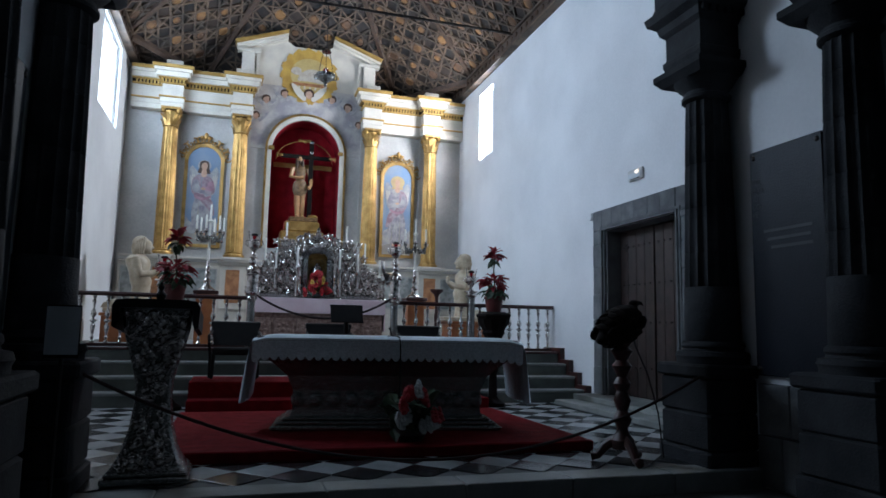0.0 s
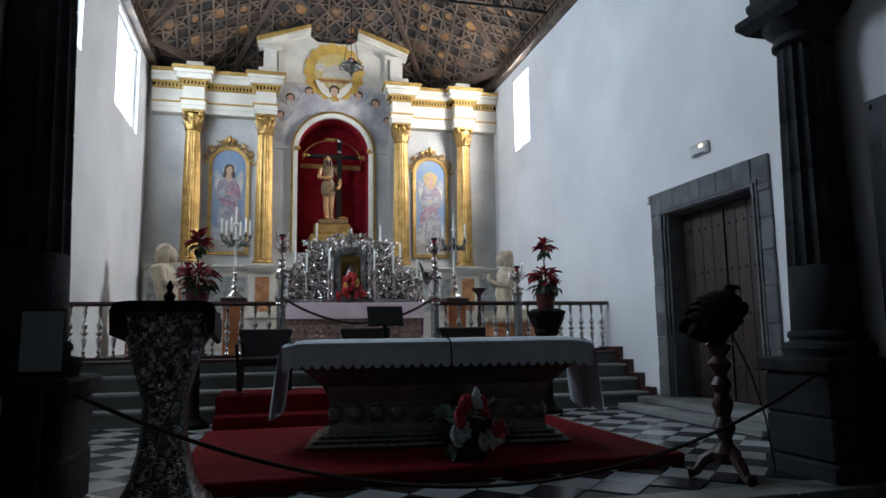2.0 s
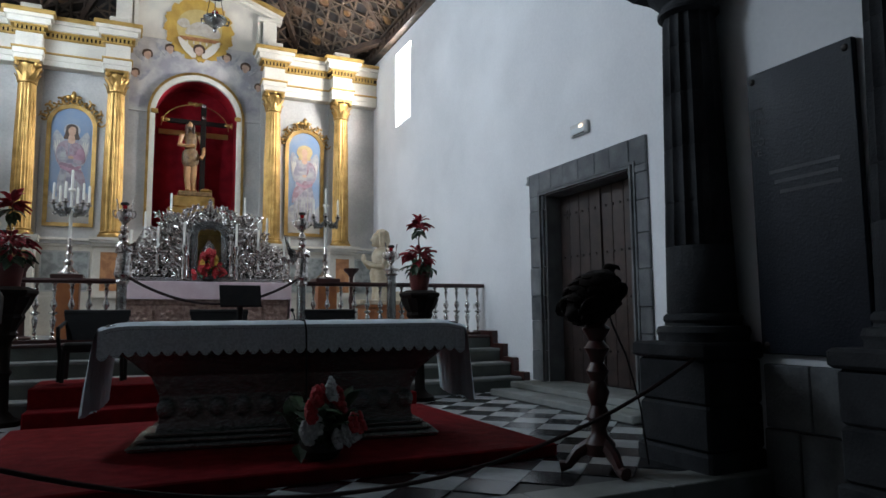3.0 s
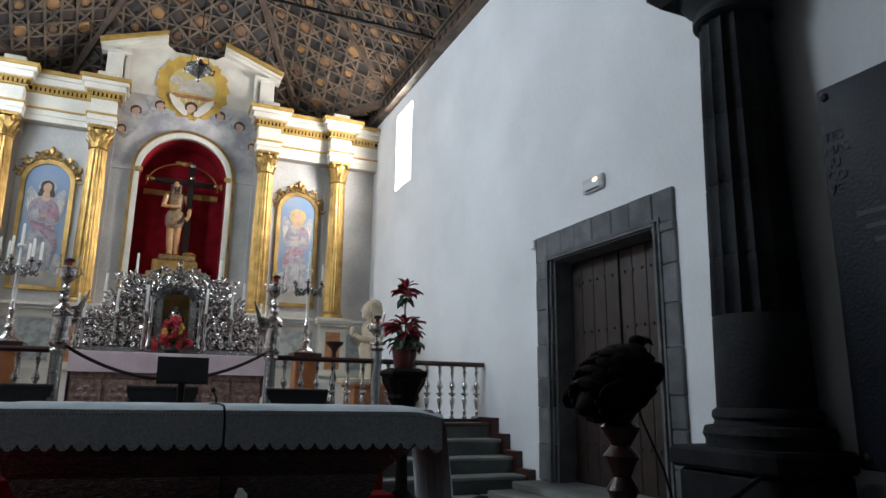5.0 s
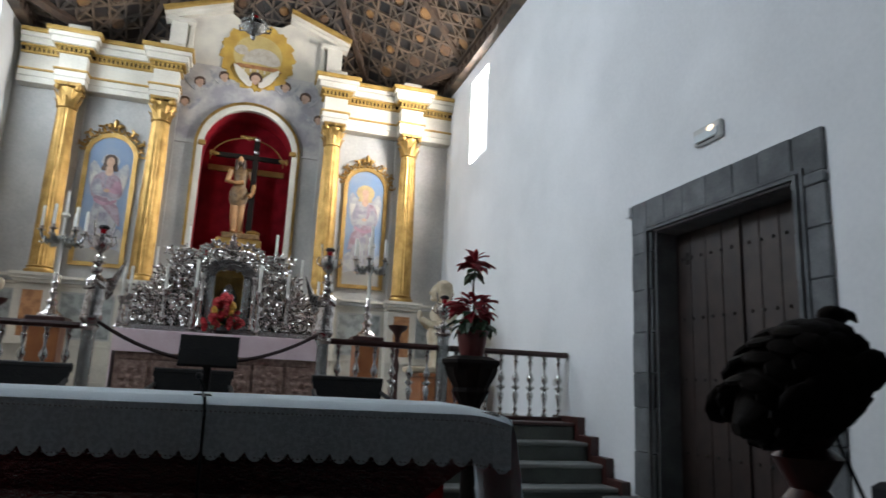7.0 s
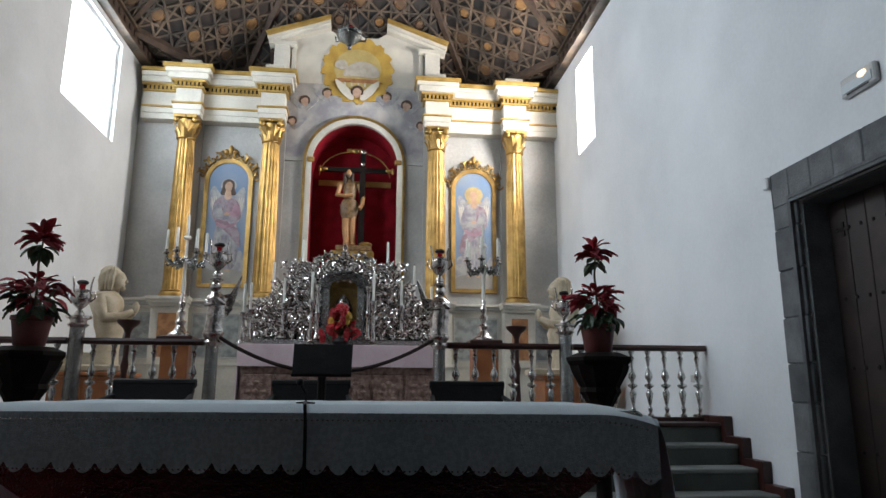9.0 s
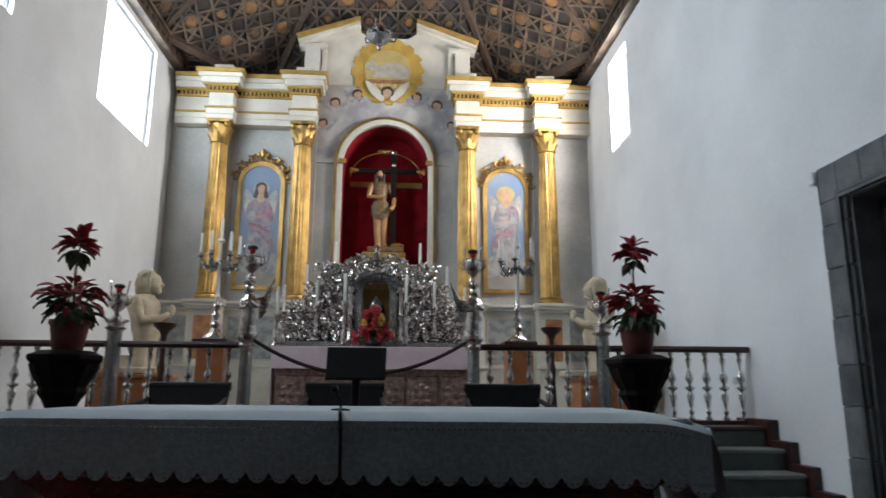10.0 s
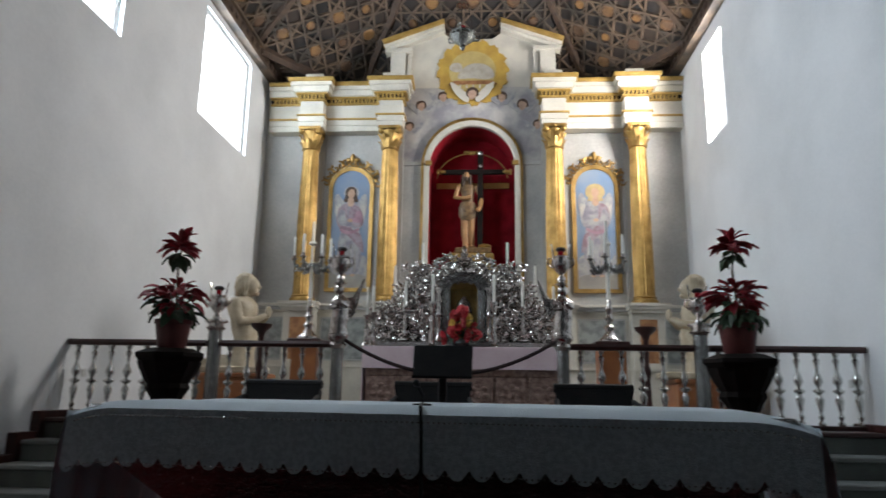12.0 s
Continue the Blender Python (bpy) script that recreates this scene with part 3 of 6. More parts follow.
# slate memorial slabs on the piers
for x, s, words in ((4.12, -1, True), (2 * XC - 4.12, 1, False)):
    t = thing("memorial_slab", "tall dark slate memorial slab with engraved lines" if words else "tall dark slate slab on the white pier", "plaque", (x, 4.27, 0))
    part("slab", G().box(min(0, s * 0.05), max(0, s * 0.05), -0.41, 0.40, 0.98, 3.02, 0.008), PLAQUE, t)
    for yy in (-0.36, 0.35):
        for zz in (1.04, 2.96):
            part("bolt", G().ball((s * 0.052, yy, zz), (0.012, 0.025, 0.025), 8, 5), IRON, t, smooth=True)
    if words:
        for k in range(3):
            part("engraved_bar", G().box(s * 0.053, s * 0.05, -0.28 + 0.02 * (k % 2), 0.25 - 0.04 * (k % 3), 2.25 - 0.075 * k, 2.275 - 0.075 * k), ENGRAVED, t, "worn line of engraving")
        for k, word in enumerate(("TES", "MAS", "SU", "CO", "VE")):
            cu = bpy.data.curves.new("inscription", "FONT")
            cu.body, cu.size, cu.extrude = word, 0.075, 0.001
            o = new("inscription", cu)
            o.data.materials.append(ENGRAVED)
            o.matrix_basis = Matrix.Translation((s * 0.0545, 0.385, 2.70 - 0.075 * k)) @ Matrix(((0, 0, -1, 0), (-1, 0, 0, 0), (0, 1, 0, 0), (0, 0, 0, 1)))
            o.parent = t
card = thing("notice_stand", "slim dark stand holding a pale paper card by the column", "notice stand", (-1.47, 4.42, 0))
part("sheet", G().box(-0.095, 0.095, -0.004, 0.0, 1.12, 1.42), PAPER, card)
part("backing", G().box(-0.1, 0.1, 0.002, 0.012, 1.10, 1.43), DARK_WOOD, card)
part("pole", G().tube([(0, 0.03, 0.02), (0, 0.03, 1.3)], 0.014, 8), IRON, card, smooth=True)
part("foot", G().lathe([(0.13, 0), (0.13, 0.012), (0.02, 0.03)], 0, 0.03, 0, 16), IRON, card, smooth=True)

# ---- side door in its stone surround ----
door = thing("door_1", "closed dark wooden double door studded with iron", "door", kind="structure")
for i, (y0, y1) in enumerate(((7.46, 8.40), (8.41, 9.34))):
    leaf = part("door_leaf", G().box(XR + 0.28, XR + 0.34, y0, y1, 0.34, 3.0, 0.006), DOOR_WOOD, door)
    for k in range(4):
        a = y0 + 0.015 + k * 0.23
        part("plank", G().box(XR + 0.262, XR + 0.28, a, a + 0.222, 0.36, 2.98, 0.004), DOOR_WOOD, leaf)
    for z in (0.8, 1.5, 2.1, 2.72):
        for k in range(6):
            part("stud", G().ball((XR + 0.258, y0 + 0.1 + 0.145 * k, z), (0.018, 0.018, 0.018), 6, 4), IRON, leaf)
part("cover_strip", G().box(XR + 0.235, XR + 0.262, 8.375, 8.435, 0.36, 2.98, 0.006), DOOR_WOOD, door)
part("cross_plate", G().box(XR + 0.25, XR + 0.262, 9.10, 9.22, 2.70, 2.73).box(XR + 0.25, XR + 0.262, 9.145, 9.175, 2.65, 2.78), IRON, door)
part("threshold", G().box(XR - 0.02, XR + 0.6, 7.45, 9.35, Z0, 0.34, 0.01), WHITE_STONE, door, "worn pale stone threshold")
surround = thing("door_surround", "grey stone block door surround with moulded inner edge", "door frame", kind="structure")
rng = random.Random(4)
for y0, y1 in ((7.16, 7.48), (9.35, 9.70)):
    z = 0.34
    while z < 3.0:
        h = min(rng.uniform(0.30, 0.46), 3.03 - z)
        part("stone_block", G().box(XR - 0.035 - rng.uniform(0, 0.012), XR + 0.02, y0, y1, z + 0.004, z + h, 0.01), FRAME_STONE, surround)
        z += h
y = 7.16
while y < 9.69:
    w = min(rng.uniform(0.24, 0.36), 9.70 - y)
    part("stone_block", G().box(XR - 0.035 - rng.uniform(0, 0.012), XR + 0.02, y + 0.004, y + w, 3.03, 3.37, 0.01), FRAME_STONE, surround)
    y += w
for k, (o, d) in enumerate(((0.03, 0.055), (0.075, 0.075))):
    part("moulding", G().box(XR - d, XR - 0.03, 7.45 - 0.13 + o, 7.45 - 0.10 + o, 0.34, 3.02 + 0.1 - o).box(XR - d, XR - 0.03, 9.35 + 0.10 - o, 9.35 + 0.13 - o, 0.34, 3.02 + 0.1 - o).box(XR - d, XR - 0.03, 7.45 - 0.10 + o, 9.35 + 0.10 - o, 3.02 + 0.07 - o, 3.02 + 0.10 - o), FRAME_STONE, surround)
part("reveal", G().box(XR + 0.02, XR + 0.3, 7.452, 7.47, 0.34, 3.0).box(XR + 0.02, XR + 0.3, 9.33, 9.348, 0.34, 3.0).box(XR + 0.02, XR + 0.3, 7.47, 9.33, 3.0, 3.018), FRAME_STONE, surround)
part("corner_block", G().box(XR - 0.07, XR, 9.70, 9.79, 3.24, 3.36, 0.012), PLASTER, surround)
step = thing("trim_door_step", "pale stone step with two levels before the door", "step", kind="structure")
part("lower_step", G().box(4.55, XR, 6.65, 9.62, Z0, 0.255, 0.012), WHITE_STONE, step)
part("upper_step", G().box(4.90, XR, 6.95, 9.66, 0.255, 0.34, 0.012), WHITE_STONE, step)
exit_lamp = thing("emergency_light", "small white emergency light with a lit bulb on the wall", "lamp", (XR, 8.42, 3.76))
part("housing", G().box(-0.05, 0, -0.19, 0.19, -0.085, 0.085, 0.012), PLASTIC, exit_lamp)
part("diffuser", G().box(-0.06, -0.05, -0.16, 0.16, -0.055, 0.02), PAPER, exit_lamp)
part("bulb", G().ball((-0.06, -0.07, 0.03), (0.012, 0.05, 0.03), 10, 6), LAMP_GLOW, exit_lamp, "glowing warm bulb", True)
part("label_strip", G().box(-0.054, -0.05, -0.12, 0.12, -0.075, -0.062), IRON, exit_lamp)


# ---- altarpiece ----
ret = thing("altarpiece", "white and gold classical altarpiece with painted panels and niche", "altarpiece", (XC, 0, 0))
HW = 4.25                       # half width
RY = 17.1                       # front of the wall of the altarpiece
NHW, NZ0, NZS = 0.90, 3.3, 5.85  # niche
# wall with an arched opening, in two painted zones
for b in ((-HW, -1.75, ZS, 6.55), (1.75, HW, ZS, 6.55), (-4.36, -HW, ZS, 7.6), (-1.75, 1.75, ZS, NZ0), (-1.75, -NHW, NZ0, NZS), (NHW, 1.75, NZ0, NZS)):
    part("wall_panel", G().box(b[0], b[1], RY, RY + 0.15, b[2], b[3]), RET_GREY, ret)
g = G()
arc = circle(0, NZS, NHW, NHW, 24, 0, 180)
def outer(i):
    a = math.pi * i / 24
    k = 1.75 / max(abs(math.cos(a)), abs(math.sin(a)), 1e-6)
    return (math.cos(a) * k, min(NZS + math.sin(a) * k, 7.6))
for i in range(24):
    p, q, r, s = arc[i], arc[i + 1], outer(i + 1), outer(i)
    g.hexa([(p[0], RY + 0.004, p[1]), (q[0], RY + 0.004, q[1]), (r[0], RY + 0.004, r[1]), (s[0], RY + 0.004, s[1])], [(p[0], RY + 0.15, p[1]), (q[0], RY + 0.15, q[1]), (r[0], RY + 0.15, r[1]), (s[0], RY + 0.15, s[1])])
part("cloud_fresco", g, CLOUD, ret, "fresco of grey and blue clouds")
# niche
g = G()
ring = [(NHW, NZ0)] + arc + [(-NHW, NZ0)]
g.loft([[(x, y, z) for x, z in ring] for y in (RY + 0.02, RY + 0.85)], closed=False, caps=False)
part("niche_lining", g, VELVET, ret, "crimson damask lining of the niche", True)
part("niche_back", G().box(-NHW, NHW, RY + 0.85, RY + 0.9, NZ0, NZS + NHW), VELVET, ret)
part("niche_floor", G().box(-NHW, NHW, RY + 0.05, RY + 0.85, NZ0 - 0.05, NZ0), VELVET, ret)
part("niche_rail", G().box(-NHW + 0.12, NHW - 0.12, RY + 0.8, RY + 0.84, 5.62, 5.74), GOLD_PAINT, ret, "gilded rail across the niche")
for r0, r1, y, m, nm in ((NHW - 0.02, NHW + 0.09, RY - 0.05, RET_WHITE, "niche_moulding"), (NHW + 0.09, NHW + 0.145, RY - 0.07, GOLD, "niche_gilt_edge")):
    g = G()
    a = [(r0, NZ0)] + circle(0, NZS, r0, r0, 28, 0, 180) + [(-r0, NZ0)]
    b = [(r1, NZ0)] + circle(0, NZS, r1, r1, 28, 0, 180) + [(-r1, NZ0)]
    for i in range(len(a) - 1):
        g.hexa([(a[i][0], y, a[i][1]), (a[i + 1][0], y, a[i + 1][1]), (b[i + 1][0], y, b[i + 1][1]), (b[i][0], y, b[i][1])], [(a[i][0], RY + 0.05, a[i][1]), (a[i + 1][0], RY + 0.05, a[i + 1][1]), (b[i + 1][0], RY + 0.05, b[i + 1][1]), (b[i][0], RY + 0.05, b[i][1])])
    part(nm, g, m, ret, smooth=True)
for s in (-1, 1):
    part("impost", G().box(min(s * 1.06, s * 1.72), max(s * 1.06, s * 1.72), RY - 0.04, RY, NZS + 0.02, NZS + 0.09), RET_GREY, ret)
    part("impost_gilt", G().box(min(s * 0.82, s * 0.96), max(s * 0.82, s * 0.96), RY - 0.10, RY - 0.05, NZS + 0.0, NZS + 0.10, 0.01), GOLD, ret)
# socle with pedestals and faux marble panels
part("socle", G().box(-HW, HW, RY - 0.25, RY, ZS, 2.78), RET_WHITE, ret)
for k, (z0, z1, d) in enumerate(((2.78, 2.83, 0.28), (2.83, 2.90, 0.33), (2.90, 2.95, 0.37), (1.72, 1.77, 0.27), (ZS, 1.12, 0.29))):
    part("socle_moulding", G().box(-HW, HW, RY - d, RY, z0, z1, 0.004), RET_WHITE if k != 1 else RET_GREY, ret)
COLS = (-3.30, -1.66, 1.66, 3.30)
for x in COLS:
    ped = part("pedestal", G().box(x - 0.30, x + 0.30, RY - 0.52, RY - 0.2, ZS, 2.78, 0.008), RET_WHITE, ret)
    part("pedestal_cap", G().box(x - 0.32, x + 0.32, RY - 0.60, RY - 0.2, 2.78, 2.84).box(x - 0.36, x + 0.36, RY - 0.65, RY - 0.2, 2.84, 2.90).box(x - 0.38, x + 0.38, RY - 0.68, RY - 0.2, 2.90, 2.955), RET_WHITE, ped)
    part("pedestal_band", G().box(x - 0.32, x + 0.32, RY - 0.60, RY - 0.2, 1.72, 1.77), RET_WHITE, ped)
    part("faux_marble_panel", G().box(x - 0.16, x + 0.16, RY - 0.528, RY - 0.515, 1.86, 2.66), FAUX_RED, ped, "orange faux marble panel")
for x, w in ((-3.92, 0.24), (-2.48, 0.42), (2.48, 0.42), (3.92, 0.24)):
    part("faux_marble_panel", G().box(x - w, x + w, RY - 0.262, RY - 0.24, 1.88, 2.66), FAUX_GREY, ret, "grey faux marble panel")
    part("panel_border", G().box(x - w - 0.03, x - w, RY - 0.268, RY - 0.24, 1.85, 2.69).box(x + w, x + w + 0.03, RY - 0.268, RY - 0.24, 1.85, 2.69).box(x - w, x + w, RY - 0.268, RY - 0.24, 2.66, 2.69).box(x - w, x + w, RY - 0.268, RY - 0.24, 1.85, 1.88), RET_GREY, ret)


def leaf_blade(g, base, direction, out, length, width):
    """A curled leaf: rises along direction and bends outwards."""
    b, d, o = Vector(base), Vector(direction), Vector(out)
    side = d.cross(o).normalized()
    rows = []
    for t, w in ((0, 0.7), (0.45, 1.0), (0.8, 0.75), (1.0, 0.2)):
        c = b + d * length * t + o * length * 0.42 * t * t
        rows.append([c - side * width * w / 2, c + o * width * 0.18, c + side * width * w / 2, c - o * 0.012])
    g.loft(rows)


# columns: fluted gilt shafts with leafy capitals
shaft_mesh = G().lathe([(0.205, 3.10), (0.20, 3.16), (0.198, 4.0), (0.185, 5.2), (0.165, 6.08)], n=96, flute=0.10, flutes=20).mesh("column_shaft", GOLD, True, 60)
base_mesh = G().lathe([(0.25, 2.955), (0.25, 2.99), (0.255, 3.01), (0.245, 3.04), (0.215, 3.05), (0.21, 3.07), (0.228, 3.085), (0.205, 3.105)], n=28).mesh("column_base", GOLD, True)
g = G().lathe([(0.165, 6.08), (0.185, 6.10), (0.185, 6.12), (0.16, 6.13), (0.175, 6.35), (0.21, 6.47)], n=20)
for tier, (n, z, l, w, r) in enumerate(((8, 6.13, 0.16, 0.12, 0.165), (8, 6.22, 0.2, 0.12, 0.17))):
    for i in range(n):
        a = 2 * math.pi * (i + 0.5 * tier) / n
        leaf_blade(g, (r * math.cos(a), r * math.sin(a), z), (0, 0, 1), (math.cos(a), math.sin(a), 0), l, w)
for i in range(4):
    a = math.pi / 4 + i * math.pi / 2
    c = Vector((0.245 * math.cos(a), 0.245 * math.sin(a), 6.46))
    g.ball(c, (0.06, 0.06, 0.065), 10, 6)
    a2 = i * math.pi / 2
    g.ball((0.2 * math.cos(a2), 0.2 * math.sin(a2), 6.52), (0.04, 0.04, 0.045), 8, 5)
g.lathe([(0.215, 6.50), (0.225, 6.53), (0.225, 6.56)], n=4, square=True)
capital_mesh = g.mesh("column_capital", GOLD, True)
for x in COLS:
    c = part("column_shaft", shaft_mesh, None, ret, "fluted gilded column", at=(x, RY - 0.31, 0))
    part("column_base", base_mesh, None, c)
    part("column_capital", capital_mesh, None, c, "gilded leafy capital")
# pilaster strips behind the columns
for x in COLS:
    part("pilaster", G().box(x - 0.24, x + 0.24, RY - 0.06, RY, 2.955, 6.56), RET_GREY, ret)
# entablature, broken forward over each column
LAYERS = ((6.56, 6.68, 0.02, RET_WHITE), (6.68, 6.80, 0.035, RET_WHITE), (6.80, 6.84, 0.06, GOLD_PAINT), (6.84, 7.14, 0.0, RET_WHITE), (7.14, 7.18, 0.05, GOLD_PAINT), (7.26, 7.30, 0.09, GOLD_PAINT), (7.30, 7.42, 0.14, RET_WHITE), (7.42, 7.50, 0.19, RET_WHITE), (7.50, 7.58, 0.23, GOLD_PAINT))
for side in (-1, 1):
    ent = part("entablature", G().box(*sorted((side * 1.45, side * HW)), RY - 0.12, RY + 0.3, 6.56, 7.49), RET_WHITE, ret, "white entablature with gilded bands")
    for z0, z1, d, m in LAYERS:
        g = G()
        x0, x1 = sorted((side * (1.43 - d), side * HW))
        g.box(x0, x1, RY - 0.20 - d, RY - 0.10, z0, z1, 0.006)
        for x in (side * 1.66, side * 3.30):
            g.box(x - 0.24 - d, x + 0.24 + d, RY - 0.44 - d, RY - 0.20 - d + 0.01, z0, z1, 0.006)
        part("band" if m is GOLD_PAINT else "moulding", g, m, ent)
    # near-black strip puts the shade of the dentil gaps into the colour
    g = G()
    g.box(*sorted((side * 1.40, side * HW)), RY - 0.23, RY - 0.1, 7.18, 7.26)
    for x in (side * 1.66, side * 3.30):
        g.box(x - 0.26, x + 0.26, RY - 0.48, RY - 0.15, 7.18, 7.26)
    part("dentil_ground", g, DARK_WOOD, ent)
    dent = G().box(-0.022, 0.022, -0.035, 0.0, 7.185, 7.258).mesh("dentil", GOLD_PAINT)
    for x in (side * 1.66, side * 3.30):
        for k in range(7):
            part("dentil", dent, None, ent, at=(x - 0.24 + 0.08 * k, RY - 0.48, 0))
    for k in range(44):
        x = 1.42 + 0.08 * k
        if x < HW - 0.04 and min(abs(x - 1.66), abs(x - 3.30)) > 0.29:
            part("dentil", dent, None, ent, at=(side * x, RY - 0.23, 0))
    for x in (side * 1.66, side * 3.30):
        part("blocking", G().box(x - 0.19, x + 0.19, RY - 0.4, RY + 0.1, 7.57, 7.78, 0.01), RET_WHITE, ent)
    part("attic", G().box(*sorted((side * 1.75, side * HW)), RY - 0.05, RY + 0.2, 7.57, 7.72), RET_WHITE, ent)
# upper stage with the split pediment
part("gable_wall", G().extrude([(-1.72, 7.6), (1.72, 7.6), (1.72, 8.45), (0.62, 8.86), (0.42, 8.72), (-0.42, 8.72), (-0.62, 8.86), (-1.72, 8.45)], "y", RY, RY + 0.2), CLOUD_WARM, ret)
for s in (-1, 1):
    part("gable_pier", G().box(*sorted((s * 1.42, s * 1.74)), RY - 0.14, RY, 7.57, 8.40, 0.006).box(*sorted((s * 1.30, s * 1.38)), RY - 0.08, RY, 7.57, 8.42), RET_WHITE, ret)
    for k, (o, d, m) in enumerate(((0.0, 0.16, RET_WHITE), (0.07, 0.22, RET_WHITE), (0.14, 0.30, GOLD_PAINT))):
        part("pediment_moulding", G().extrude([(s * 1.86, 8.38 + o), (s * 0.60, 8.84 + o), (s * 0.60, 8.91 + o), (s * (1.86 + 0.03 * k), 8.45 + o)], "y", RY - d, RY + 0.1), m, ret)
    part("gable_pier_cap", G().box(*sorted((s * 1.28, s * 1.84)), RY - 0.2, RY, 8.36, 8.44, 0.006), RET_WHITE, ret)
def rounded(pts, steps=4):
    """A closed smooth outline through the given corners."""
    out = []
    n = len(pts)
    for i in range(n):
        p0, p1, p2, p3 = pts[i - 1], pts[i], pts[(i + 1) % n], pts[(i + 2) % n]
        for k in range(steps):
            t = k / steps
            out.append(tuple(0.5 * (2 * b + (c - a) * t + (2 * a - 5 * b + 4 * c - d) * t * t + (3 * b - a - 3 * c + d) * t ** 3) for a, b, c, d in zip(p0, p1, p2, p3)))
    return out


# sunburst with the lamb as plain painted shapes
g = G()
pts = []
for i in range(96):
    a = 2 * math.pi * i / 96
    r = 0.72 + 0.05 * (i % 6 < 3) + 0.02 * math.sin(i * 2.3)
    pts.append((r * math.cos(a), 7.95 + r * math.sin(a)))
part("sunburst", g.extrude(pts, "y", RY - 0.02, RY + 0.01), SUN_PAINT, ret, "painted golden sunburst")
part("glow_shape", G().extrude(rounded([(0.5 * math.cos(a * 0.5236), 7.97 + 0.46 * math.sin(a * 0.5236)) for a in range(12)]), "y", RY - 0.024, RY - 0.012), PAINT_GLOW, ret)
g = G().extrude(rounded([(-0.30, 7.80), (-0.24, 7.98), (-0.05, 8.12), (0.20, 8.13), (0.40, 8.02), (0.46, 7.84), (0.30, 7.77), (0.0, 7.80)]), "y", RY - 0.035, RY - 0.015)
g.extrude(rounded([(-0.22, 7.98), (-0.24, 8.12), (-0.36, 8.16), (-0.48, 8.08), (-0.46, 7.99), (-0.34, 7.94)]), "y", RY - 0.038, RY - 0.015)
part("lamb_shape", g, PAINT_LAMB, ret)
part("book_shape", G().extrude([(-0.5, 7.66), (0.52, 7.66), (0.42, 7.74), (-0.40, 7.74)], "y", RY - 0.04, RY - 0.015), FAUX_RED, ret)
for k in range(7):
    part("seal_shape", G().extrude([(-0.42 + 0.14 * k, 7.58), (-0.38 + 0.14 * k, 7.58), (-0.39 + 0.14 * k, 7.66), (-0.41 + 0.14 * k, 7.66)], "y", RY - 0.03, RY - 0.012), CLOUD_WARM, ret)
for x, z, r in ((0.0, 7.42, 0.13), (-0.62, 7.38, 0.11), (0.62, 7.36, 0.11), (-1.08, 7.18, 0.11), (1.05, 7.18, 0.12), (-1.32, 6.72, 0.10), (1.36, 6.74, 0.10)):
    fw = 0.05 if x == 0 else 0.0
    lean = 0.0 if x == 0 else (0.25 if x < 0 else -0.25)
    h = part("cherub_shape", G().extrude(rounded([(x - r, z + 0.02), (x - r * 0.75, z + r * 0.95), (x + r * 0.1, z + r * 1.25), (x + r * 0.85, z + r * 0.85), (x + r, z), (x + r * 0.7, z - r * 0.4), (x - r * 0.7, z - r * 0.4)]), "y", RY - 0.012 - fw, RY + 0.006 - fw), PAINT_HAIR, ret)
    part("face_shape", G().extrude(rounded([(x - r * 0.65, z + r * 0.35), (x + lean * r, z + r * 0.75), (x + r * 0.65, z + r * 0.35), (x + r * 0.6, z - r * 0.35), (x + lean * r * 0.6, z - r * 0.95), (x - r * 0.6, z - r * 0.35)]), "y", RY - 0.018 - fw, RY - 0.01 - fw), PAINT_CHEEK, h)
    for s in (-1, 1):
        for k in range(3):
            lift = (0.24 if x == 0 else 0.08) - 0.09 * k
            reach = (0.46 if x == 0 else 0.30) - 0.05 * k
            part("wing_shape", G().extrude(rounded([(x + s * r * 0.5, z - 0.06 - 0.03 * k), (x + s * reach * 0.55, z + lift * 0.65), (x + s * reach, z + lift + 0.04), (x + s * reach * 0.8, z + lift * 0.4 - 0.06), (x + s * reach * 0.4, z - 0.13 - 0.02 * k)]), "y", RY - 0.009 - 0.0012 * k - fw, RY + 0.003 - fw), CLOUD_WARM if x == 0 else PAINT_WING, h)


